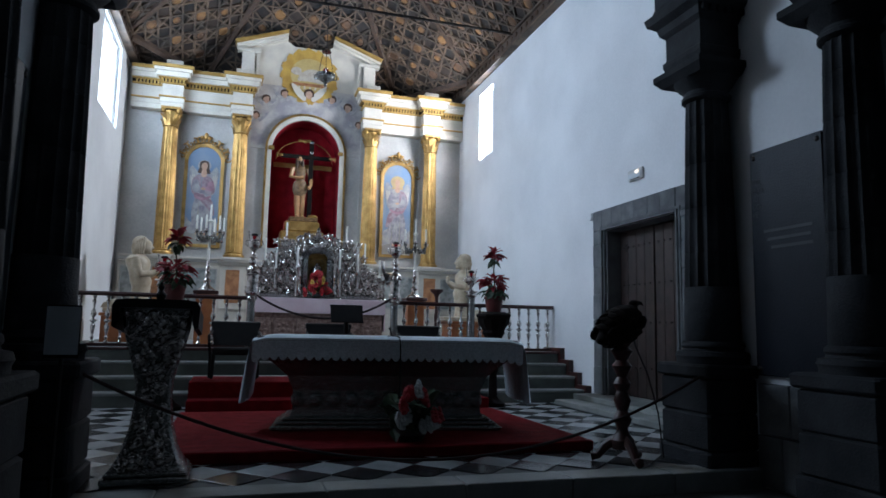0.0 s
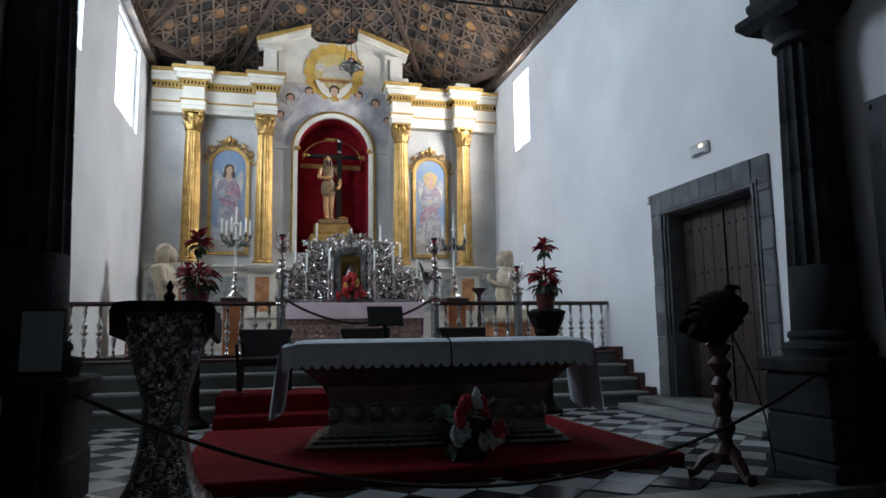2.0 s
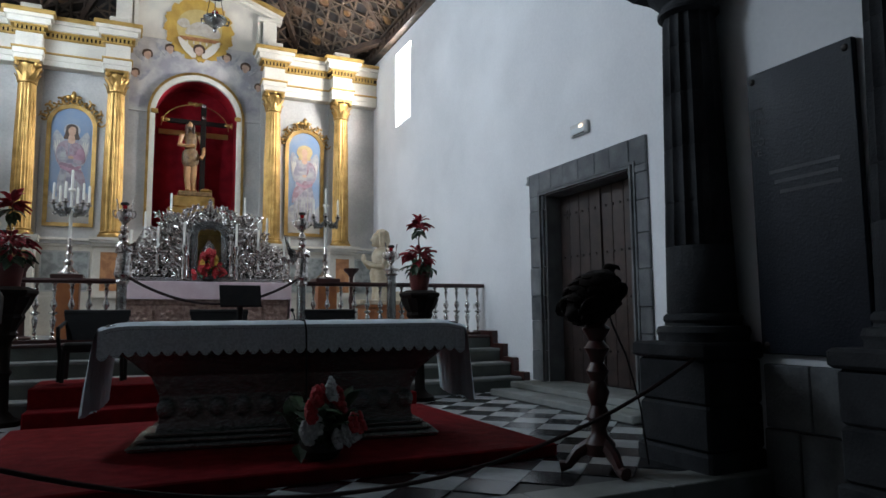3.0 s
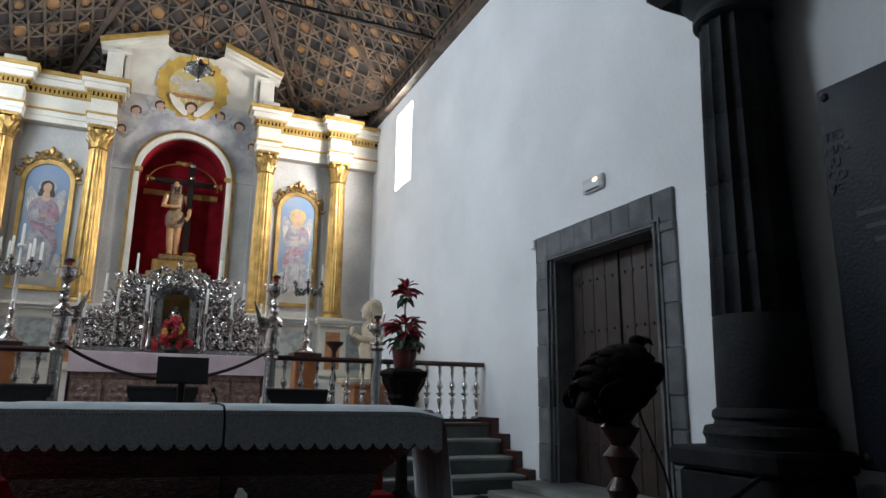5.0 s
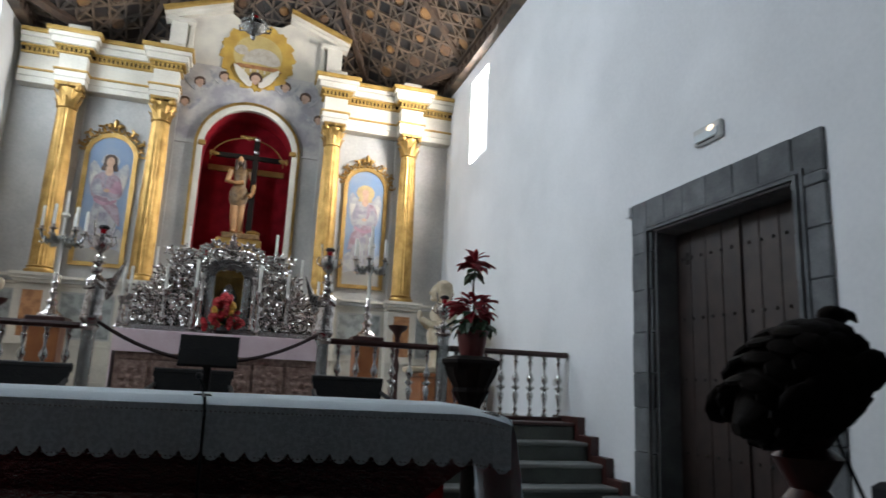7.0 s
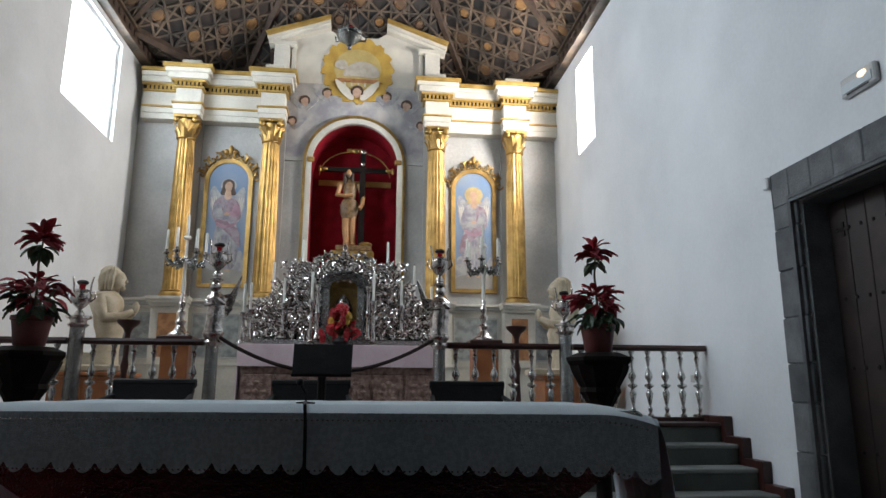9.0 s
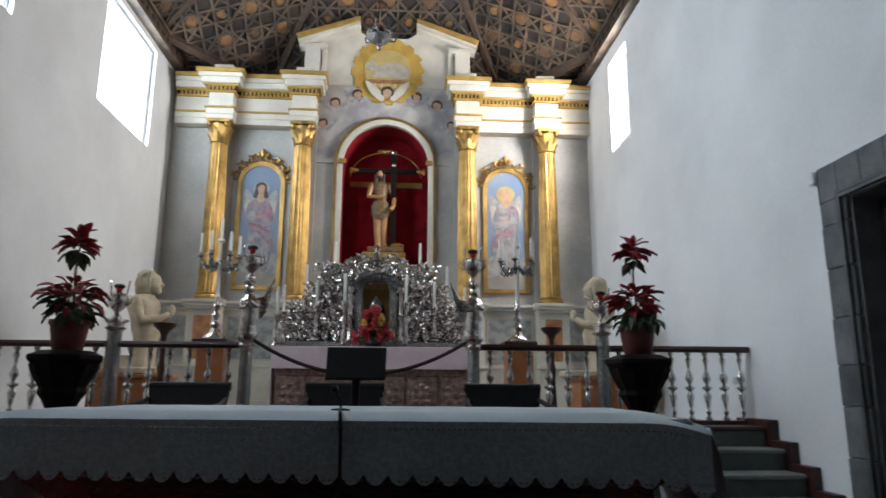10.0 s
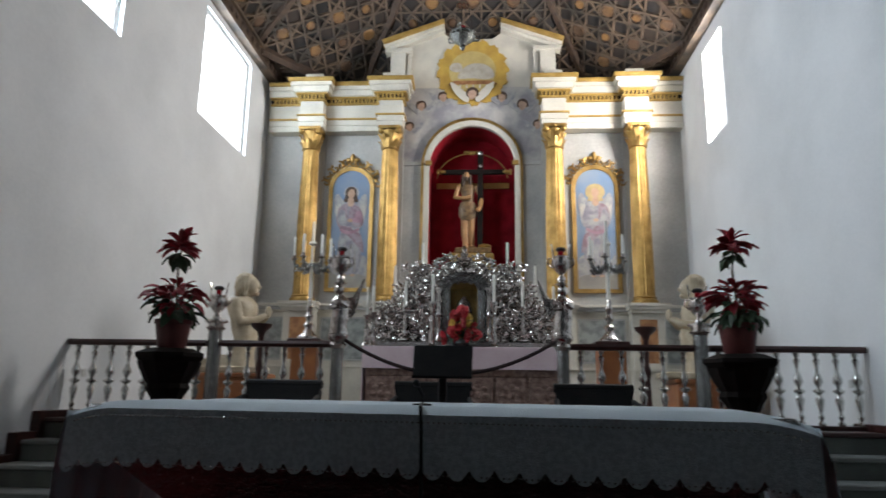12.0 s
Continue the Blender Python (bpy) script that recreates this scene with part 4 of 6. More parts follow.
def painted_panel(x, flip):
    """An arched painting of a plain robed shape, in a gilded frame with a scrolled crest."""
    t = part("painting", G().extrude([(x - 0.385, 3.30), (x + 0.385, 3.30)] + circle(x, 5.37, 0.385, 0.385, 20, 0, 180), "y", RY - 0.03, RY - 0.01), PAINT_SKY, ret, "arched painting of a winged robed figure on blue")
    a = [(x + 0.385, 3.30)] + circle(x, 5.37, 0.385, 0.385, 24, 0, 180) + [(x - 0.385, 3.30)]
    b = [(x + 0.47, 3.22)] + circle(x, 5.37, 0.47, 0.47, 24, 0, 180) + [(x - 0.47, 3.22)]
    g = G()
    for i in list(range(len(a) - 1)) + [-1]:
        p, q, r, s = a[i], a[i + 1], b[i + 1], b[i]
        g.hexa([(p[0], RY - 0.05, p[1]), (q[0], RY - 0.05, q[1]), (r[0], RY - 0.06, r[1]), (s[0], RY - 0.06, s[1])], [(p[0], RY, p[1]), (q[0], RY, q[1]), (r[0], RY, r[1]), (s[0], RY, s[1])])
    part("gilt_frame", g, GOLD, t)
    for k in range(13):
        g = G()
        ang = radians(8 + 164 * k / 12)
        c = Vector((x + 0.54 * math.cos(ang), RY - 0.04, 5.42 + 0.50 * math.sin(ang)))
        pts = []
        for i in range(12):
            w = i * 0.55 * (1 if k % 2 else -1) + ang
            rad = 0.10 * (1 - i / 14)
            pts.append(c + Vector((rad * math.cos(w), -0.01 * (i % 3), rad * math.sin(w))))
        part("scroll", g.tube(pts, [0.021] * 12, 5), GOLD, t, smooth=True)
    g = G()
    g.ball((x, RY - 0.05, 6.03), (0.05, 0.03, 0.10), 8, 6)
    for s in (-1, 1):
        g.ball((x + s * 0.09, RY - 0.05, 5.99), (0.06, 0.03, 0.05), 8, 5)
    part("crest", g, GOLD, t, smooth=True)
    y = RY - 0.03

    def paint(name, pts, m, layer):
        part(name, G().extrude([(x + flip * u * 1.2, z) for u, z in rounded(pts)], "y", y - 0.0022 * layer, y + 0.002), m, t)

    paint("cloud_shape", [(-0.31, 3.33), (0.31, 3.33), (0.31, 3.85), (0.20, 3.98), (0.08, 3.86), (-0.06, 3.97), (-0.20, 3.84), (-0.31, 3.95)], PAINT_WING, 1)
    paint("ground_shape", [(-0.31, 3.32), (0.31, 3.32), (0.31, 3.52), (0.05, 3.60), (-0.18, 3.55), (-0.31, 3.62)], PAINT_EARTH, 2)
    for s in (-1, 1):
        paint("wing_shape", [(s * 0.07, 4.95), (s * 0.16, 5.16), (s * 0.24, 5.26), (s * 0.29, 5.10), (s * 0.27, 4.82), (s * 0.20, 4.55), (s * 0.12, 4.62)], PAINT_WING, 3)
        for k in range(3):
            paint("feather_shape", [(s * (0.13 + 0.035 * k), 4.66 + 0.05 * k), (s * (0.18 + 0.035 * k), 5.02), (s * (0.195 + 0.035 * k), 5.0), (s * (0.16 + 0.035 * k), 4.62 + 0.05 * k)], CLOUD_WARM, 4)
    if flip > 0:
        paint("halo_shape", circle(0.0, 5.28, 0.13, 0.14, 12), PAINT_WING, 4)
    else:
        paint("halo_shape", circle(0.0, 5.28, 0.16, 0.17, 12), PAINT_OCHRE, 4)
    paint("gown_shape", [(-0.15, 3.62), (0.0, 3.57), (0.17, 3.64), (0.21, 4.05), (0.17, 4.50), (0.18, 4.92), (0.07, 5.08), (-0.07, 5.08), (-0.18, 4.92), (-0.15, 4.50), (-0.20, 4.10)], PAINT_ROBE, 5)
    paint("mantle_shape", [(-0.20, 4.95), (-0.06, 5.03), (-0.04, 4.72), (0.05, 4.50), (0.20, 4.38), (0.25, 4.02), (0.14, 4.16), (-0.02, 4.36), (-0.14, 4.46), (-0.23, 4.66)], PAINT_MAUVE, 6)
    paint("tunic_shape", [(0.02, 5.02), (0.17, 4.94), (0.23, 4.66), (0.15, 4.55), (0.03, 4.62), (-0.03, 4.82)], PAINT_MAUVE if flip > 0 else PAINT_ROBE, 6)
    paint("sash_shape", [(-0.15, 4.52), (0.0, 4.46), (0.15, 4.53), (0.15, 4.47), (0.0, 4.40), (-0.15, 4.45)], PAINT_PINK, 7)
    for k, (u, top, low) in enumerate(((-0.13, 4.32, 3.66), (-0.07, 4.40, 3.62), (-0.01, 4.30, 3.60), (0.05, 4.36, 3.61), (0.11, 4.22, 3.64), (0.16, 4.10, 3.70))):
        paint("fold_shape", [(u - 0.004, top), (u + 0.010, (top + low) / 2), (u + 0.018, low), (u - 0.006, low), (u - 0.010, (top + low) / 2)], PAINT_EARTH if k % 3 == 1 else PAINT_WING, 7)
    paint("sleeve_shape", [(-0.19, 4.88), (-0.11, 4.90), (-0.06, 4.72), (0.03, 4.66), (0.02, 4.58), (-0.13, 4.58), (-0.22, 4.68)], PAINT_ROBE, 8)
    paint("sleeve_shape", [(0.19, 4.86), (0.11, 4.88), (0.07, 4.74), (-0.01, 4.76), (0.0, 4.68), (0.15, 4.64), (0.22, 4.72)], PAINT_PINK if flip > 0 else PAINT_ROBE, 8)
    paint("palm_shape", circle(0.0, 4.69, 0.045, 0.035, 8), PAINT_SKIN, 9)
    paint("neck_shape", [(-0.035, 5.18), (0.035, 5.18), (0.055, 5.03), (0.0, 4.98), (-0.055, 5.03)], PAINT_SKIN, 7)
    paint("hair_shape", [(0.0, 5.41), (0.085, 5.36), (0.10, 5.22), (0.125, 5.10), (0.07, 5.08), (-0.07, 5.08), (-0.125, 5.10), (-0.10, 5.22), (-0.085, 5.36)], PAINT_HAIR if flip > 0 else PAINT_OCHRE, 6)
    paint("head_shape", [(0.01, 5.36), (0.058, 5.31), (0.055, 5.21), (0.012, 5.145), (-0.045, 5.19), (-0.052, 5.30)], PAINT_SKIN, 8)
    for s in (-1, 1):
        paint("foot_shape", circle(s * 0.07, 3.56, 0.04, 0.025, 8), PAINT_SKIN, 6)


painted_panel(-2.48, 1)
painted_panel(2.48, -1)

# ---- statue with its cross in the niche ----
g = G()
X, Y, Zb = 0, 0, 0
g.tube([(-0.02, 0.0, 0.0), (-0.05, 0.0, 0.35), (-0.03, 0.0, 0.78)], [0.055, 0.075, 0.11], 10)
g.tube([(0.10, 0.05, 0.0), (0.09, -0.02, 0.42), (0.07, 0.0, 0.8)], [0.055, 0.07, 0.11], 10)
g.ball((-0.04, -0.08, 0.03), (0.055, 0.13, 0.035), 10, 5)
g.ball((0.11, -0.03, 0.03), (0.055, 0.13, 0.035), 10, 5)
g.s = 1
g.loft([[(0.01 + rx * math.cos(a * 0.5236), ry * math.sin(a * 0.5236), z) for a in range(12)] for rx, ry, z in ((0.13, 0.11, 0.85), (0.115, 0.10, 1.0), (0.145, 0.12, 1.2), (0.15, 0.11, 1.33), (0.06, 0.06, 1.42), (0.055, 0.055, 1.48))])
g.s = 0
g.ball((-0.02, -0.03, 1.56), (0.075, 0.09, 0.11))
g.tube([(-0.18, 0, 1.33), (-0.24, -0.06, 1.08), (-0.05, -0.16, 1.03), (0.08, -0.16, 1.06)], [0.06, 0.052, 0.042, 0.05], 8)
g.tube([(0.20, 0, 1.33), (0.29, -0.04, 1.05), (0.28, -0.15, 0.86), (0.22, -0.18, 0.76)], [0.06, 0.05, 0.04, 0.05], 8)
g.s = 1
g.loft([[(0.01 + rx * math.cos(a * 0.5236) * (1 + 0.08 * (a % 2)), ry * math.sin(a * 0.5236), z) for a in range(12)] for rx, ry, z in ((0.13, 0.12, 0.58), (0.19, 0.15, 0.70), (0.19, 0.14, 0.88), (0.15, 0.12, 0.97))])
g.s = 2
g.ball((-0.01, 0.01, 1.59), (0.105, 0.105, 0.115))
g.ball((-0.02, -0.10, 1.48), (0.045, 0.03, 0.05))
g.ball((-0.09, -0.05, 1.44), (0.045, 0.06, 0.15))
g.ball((0.06, -0.05, 1.44), (0.04, 0.06, 0.15))
solo("niche_statue", g, [STATUE_SKIN, STATUE_CLOTH, PAINT_HAIR], "polychrome wooden devotional statue standing in the red niche", "statue", True, at=(XC - 0.10, 17.45, 4.19))
cross = thing("wooden_cross", "dark wooden cross with gilded ends beside the statue", "cross", (XC + 0.17, 17.40, 4.19))
part("upright", G().box(-0.06, 0.06, -0.04, 0.04, 0.0, 2.02, 0.008), DARK_WOOD, cross)
part("crossbeam", G().box(-0.80, 0.52, -0.045, 0.035, 1.58, 1.68, 0.008), DARK_WOOD, cross)
for x, z in ((-0.80, 1.63), (0.54, 1.63)):
    part("gilded_end", G().ball((x, -0.02, z), (0.09, 0.05, 0.045), 8, 6).ball((x + (0.09 if x > 0 else -0.09), -0.02, z), (0.035, 0.04, 0.075), 8, 6), GOLD, cross, smooth=True)
part("finial", G().ball((0, -0.02, 2.04), (0.07, 0.05, 0.06), 8, 6).ball((0, -0.06, 1.75), (0.05, 0.03, 0.05), 8, 6), SILVER, cross, smooth=True)
halo = thing("gilded_arch_rod", "thin gilded arched rod with a dove crest in the niche", "ornament", (XC, 17.5, 0))
part("rod", G().tube([(0.74 * math.cos(radians(a)), 0, 5.72 + 0.55 * math.sin(radians(a))) for a in range(0, 181, 9)], 0.012, 6), GOLD, halo, smooth=True)
part("crest", G().ball((0, -0.01, 6.28), (0.08, 0.03, 0.05), 8, 6).ball((-0.11, -0.01, 6.30), (0.08, 0.02, 0.035), 8, 6).ball((0.11, -0.01, 6.30), (0.08, 0.02, 0.035), 8, 6), GOLD, halo, smooth=True)
plinth = thing("gilded_plinth", "stepped gilded plinth under the statue", "plinth", (XC, 17.5, 0))
part("body", G().box(-0.55, 0.55, -0.30, 0.28, NZ0, 3.80, 0.03).box(-0.45, 0.45, -0.24, 0.24, 3.80, 4.07, 0.03), GOLD, plinth)
part("mount", G().box(-0.34, 0.40, -0.2, 0.22, 4.07, 4.19, 0.02), STATUE_CLOTH, plinth)
part("rock", G().ball((0.26, -0.1, 4.22), (0.15, 0.1, 0.06), 10, 6), OLD_GOLD, plinth, smooth=True)

# ---- high altar: mensa, cloth and silver reredos ----
MY = 12.9
mensa = thing("high_altar", "altar with chased copper and silver relief frontal", "altar", (XC, MY, ZS))
part("core", G().box(-1.29, 1.29, 0.05, 1.0, 0, 0.88), RELIEF, mensa)
for k in range(6):
    x = -1.27 + 0.43 * k
    pn = part("relief_panel", G().box(x, x + 0.39, 0.02, 0.05, 0.06, 0.52, 0.01), RELIEF, mensa, "chased relief panel")
    g = G()
    for j in range(8):
        a = j * math.pi / 4
        g.ball((x + 0.195 + 0.1 * math.cos(a), 0.018, 0.29 + 0.12 * math.sin(a)), (0.045, 0.012, 0.03), 8, 4)
    g.ball((x + 0.195, 0.015, 0.29), (0.04, 0.015, 0.05), 8, 5)
    part("relief_flower", g, RELIEF, pn, smooth=True)
part("fringe", G().box(-1.29, 1.29, 0.03, 0.05, 0.54, 0.60), RELIEF, mensa)
g = G().box(-1.32, 1.32, -0.01, 1.02, 0.88, 0.91, 0.006)
n = 60
g.loft([[(-1.32 + 2.64 * i / n, -0.012 - 0.003 * math.sin(i * 0.7), z) for i in range(n + 1)] + [(1.32 - 2.64 * i / n, -0.006 - 0.003 * math.sin((n - i) * 0.7), z) for i in range(n + 1)] for z in (0.62, 0.89)])
g.box(-1.335, -1.32, 0.0, 1.0, 0.05, 0.9).box(1.32, 1.335, 0.0, 1.0, 0.3, 0.9)
solo("altar_cloth", g, PINK_LINEN, "pinkish white linen cloth over the high altar", "altar cloth", at=(XC, MY, ZS))

silver = thing("silver_reredos", "mirror bright scrolled silver reredos with a glazed tabernacle", "reredos", (XC, MY + 0.35, ZS + 0.92))
silver.scale = (1, 1, 0.87)
part("base_step", G().box(-1.36, 1.36, 0, 0.5, 0, 0.10, 0.01), CHASED, silver)
# dark chased silver here also serves as shade in the gaps between scrolls
g = G()
prof = [(-1.34, 0.1), (1.34, 0.1), (1.28, 0.5), (1.0, 0.75), (0.82, 0.95), (0.72, 1.25), (0.35, 1.32), (0.2, 1.45), (-0.2, 1.45), (-0.35, 1.32), (-0.72, 1.25), (-0.82, 0.95), (-1.0, 0.75), (-1.28, 0.5)]
part("backplate", g.extrude(prof, "y", 0.28, 0.32), CHASED, silver)
def scroll_mesh(name, turns, size):
    """A double scroll of silver with curled leaves and a bead at each eye."""
    g = G()
    k = 22
    for w in (1, -1):
        pts = [(w * size * (0.62 - 0.62 * (1 - i / k * 0.82) * math.cos(i / k * turns * 6.283)), -0.02 - 0.04 * math.sin(i / k * 3.1), w * size * 0.62 * (1 - i / k * 0.82) * math.sin(i / k * turns * 6.283)) for i in range(k)]
        g.tube(pts, [0.006 + 0.011 * math.sin(i / k * 3.14) for i in range(k)], 5)
        g.ball(pts[-1], (0.02, 0.024, 0.02), 7, 5)
        for j in (2, 5, 8, 11):
            p = Vector(pts[j])
            d = Vector((p.x - w * size * 0.62, 0, p.z)).normalized()
            leaf_blade(g, p, d, (0, -1, 0), size * 0.55, size * 0.36)
    return g.mesh(name, SILVER, True)
kinds = [scroll_mesh("scroll", 1.4, 0.105), scroll_mesh("scroll", -1.5, 0.09), scroll_mesh("scroll", 1.8, 0.075)]
rs = random.Random(11)
for row in range(11):
    for col in range(14):
        x, z = 0.04 + 0.098 * (col + 0.5 * (row % 2)), 0.18 + 0.125 * row
        limit = 0.52 if x > 1.15 else 0.74 if x > 0.95 else 1.0 if x > 0.8 else 1.32 if x > 0.35 else 1.5
        if z > limit + 0.04 or x > 1.32 or (x < 0.36 and z < 1.12):
            continue
        k = (row * 2 + col) % 3
        yy, rot, sc = rs.uniform(0.14, 0.22), 90 * rs.randrange(4) + rs.uniform(-20, 20), rs.uniform(0.8, 1.1)
        rx, rz = rs.uniform(-14, 14), rs.uniform(-14, 14)
        for s in (-1, 1):
            part("scroll", kinds[k], None, silver, at=pose(s * x, yy, z, rx, 0, s * rz) @ Matrix.Diagonal((s, 1, 1, 1)) @ pose(0, 0, 0, 0, rot, 0) @ Matrix.Scale(sc, 4))
tab = part("tabernacle", G().box(-0.30, -0.19, 0.05, 0.3, 0.1, 0.95, 0.01).box(0.19, 0.30, 0.05, 0.3, 0.1, 0.95, 0.01).box(-0.32, 0.32, 0.02, 0.3, 0.06, 0.16, 0.01), CHASED, silver, "silver tabernacle with a glazed front")
for r0, r1, y, nm in ((0.19, 0.30, 0.05, "arched_hood"), (0.30, 0.36, 0.0, "hood_moulding")):
    rings = []
    for i in range(17):
        a = math.pi * i / 16
        c, h = math.cos(a), 0.8 * math.sin(a)
        rings.append([(r0 * c, y, 0.93 + r0 * h), (r1 * c, y, 0.93 + r1 * h), (r1 * c, 0.28, 0.93 + r1 * h), (r0 * c, 0.28, 0.93 + r0 * h)])
    part(nm, G().loft(rings), SILVER, tab)
for s in (-1, 1):
    part("colonnette", G().lathe([(0.05, 0.1), (0.05, 0.15), (0.03, 0.18), (0.03, 0.5), (0.04, 0.52), (0.028, 0.56), (0.028, 0.86), (0.05, 0.92), (0.05, 0.96)], s * 0.35, 0.02, 0, 12), SILVER, tab, smooth=True)
part("inner_back", G().box(-0.19, 0.19, 0.24, 0.27, 0.16, 1.08), GOLD, tab, "gilded back of the tabernacle")
part("inner_vessel", G().lathe([(0.02, 0.2), (0.08, 0.22), (0.03, 0.3), (0.11, 0.45), (0.13, 0.62), (0.09, 0.74), (0.03, 0.84)], 0, 0.16, 0, 14), SILVER, tab, smooth=True)
pane = part("glass_front", G().box(-0.19, 0.19, 0.06, 0.068, 0.16, 0.94), GLASS, tab)
pane.visible_shadow = False
crown = part("crest", G().lathe([(0.10, 1.42), (0.12, 1.46), (0.05, 1.5), (0.07, 1.54), (0.03, 1.58), (0.045, 1.62), (0.012, 1.68)], 0, 0.12, 0, 12), SILVER, silver, smooth=True)


def candlestick(x, y, z, h, candle, label="silver altar candlestick with a white candle"):
    t = thing("candlestick", label, "candlestick", (x, y, z), "candlesticks on the high altar")
    part("stem", G().lathe([(0.07, 0), (0.07, 0.02), (0.03, 0.06), (0.045, h * 0.25), (0.02, h * 0.4), (0.035, h * 0.55), (0.018, h * 0.75), (0.05, h * 0.92), (0.055, h)], n=12), SILVER, t, smooth=True)
    part("candle", G().lathe([(0.019, h), (0.018, h + candle), (0.004, h + candle + 0.012)], n=10), WAX, t, smooth=True)
    part("wick", G().tube([(0, 0, h + candle), (0, 0, h + candle + 0.03)], 0.003, 5), IRON, t)
    return t


SZ = ZS + 0.92
for s in (-1, 1):
    for x, y, z, h, c in ((1.30, 12.98, SZ - 0.01, 0.42, 0.38), (1.22, 13.0, SZ - 0.01, 0.46, 0.36), (1.02, 13.62, SZ + 0.10, 0.66, 0.45), (0.82, 13.3, SZ + 0.10, 0.48, 0.35), (0.62, 13.62, SZ + 0.087, 0.95, 0.52), (0.42, 13.1, SZ - 0.01, 0.62, 0.38)):
        candlestick(XC + s * x, y, z, h, c)


# ---- communion rail ----
RAIL_Y, RAIL_Z = 11.27, 1.815
bal_mesh = G().lathe([(0.032, 0.0), (0.037, 0.02), (0.015, 0.05), (0.029, 0.09), (0.013, 0.12), (0.022, 0.16), (0.041, 0.26), (0.016, 0.31), (0.054, 0.34), (0.054, 0.355), (0.015, 0.375), (0.022, 0.40), (0.044, 0.44), (0.037, 0.48), (0.013, 0.54), (0.020, 0.61), (0.032, 0.655), (0.016, 0.68), (0.037, 0.735)], n=12).mesh("baluster", BALUSTER, True)
for x0, x1 in ((XL + 0.02, -1.66), (-1.50, -0.28), (2.32, 3.60), (3.76, XR - 0.02)):
    r = thing("communion_rail", "dark red wooden rail on turned silver balusters", "railing", (0, RAIL_Y, 0), "communion rails")
    part("handrail", G().extrude([(-0.05, RAIL_Z - 0.065), (0.05, RAIL_Z - 0.065), (0.06, RAIL_Z - 0.03), (0.045, RAIL_Z), (-0.045, RAIL_Z), (-0.06, RAIL_Z - 0.03)], "x", x0, x1), RED_WOOD, r)
    part("bottom_rail", G().box(x0, x1, -0.05, 0.05, ZS, ZS + 0.045, 0.006), RED_WOOD, r)
    n = max(2, round((x1 - x0) / 0.2))
    for k in range(n):
        part("baluster", bal_mesh, None, r, at=(x0 + (k + 0.5) * (x1 - x0) / n, 0, ZS + 0.043))


def urn_lamp(g0, z, t):
    """A silver two-handled urn with a red lamp glass."""
    part("urn", G().lathe([(0.05, z), (0.05, z + 0.02), (0.02, z + 0.06), (0.07, z + 0.11), (0.105, z + 0.18), (0.10, z + 0.23), (0.07, z + 0.25), (0.075, z + 0.27)], n=16), SILVER, t, smooth=True)
    for s in (-1, 1):
        part("handle", G().tube([(s * 0.095, 0, z + 0.14), (s * 0.145, 0, z + 0.19), (s * 0.13, 0, z + 0.25), (s * 0.085, 0, z + 0.24), (s * 0.09, 0, z + 0.34), (s * 0.105, 0, z + 0.41)], 0.01, 6), SILVER, t, smooth=True)
    part("red_glass", G().lathe([(0.024, z + 0.26), (0.030, z + 0.29), (0.032, z + 0.325)], n=12), RED_GLASS, t, "red votive glass", True)
    part("cover", G().lathe([(0.045, z + 0.325), (0.06, z + 0.345), (0.05, z + 0.365), (0.02, z + 0.375)], n=12), IRON, t, smooth=True)


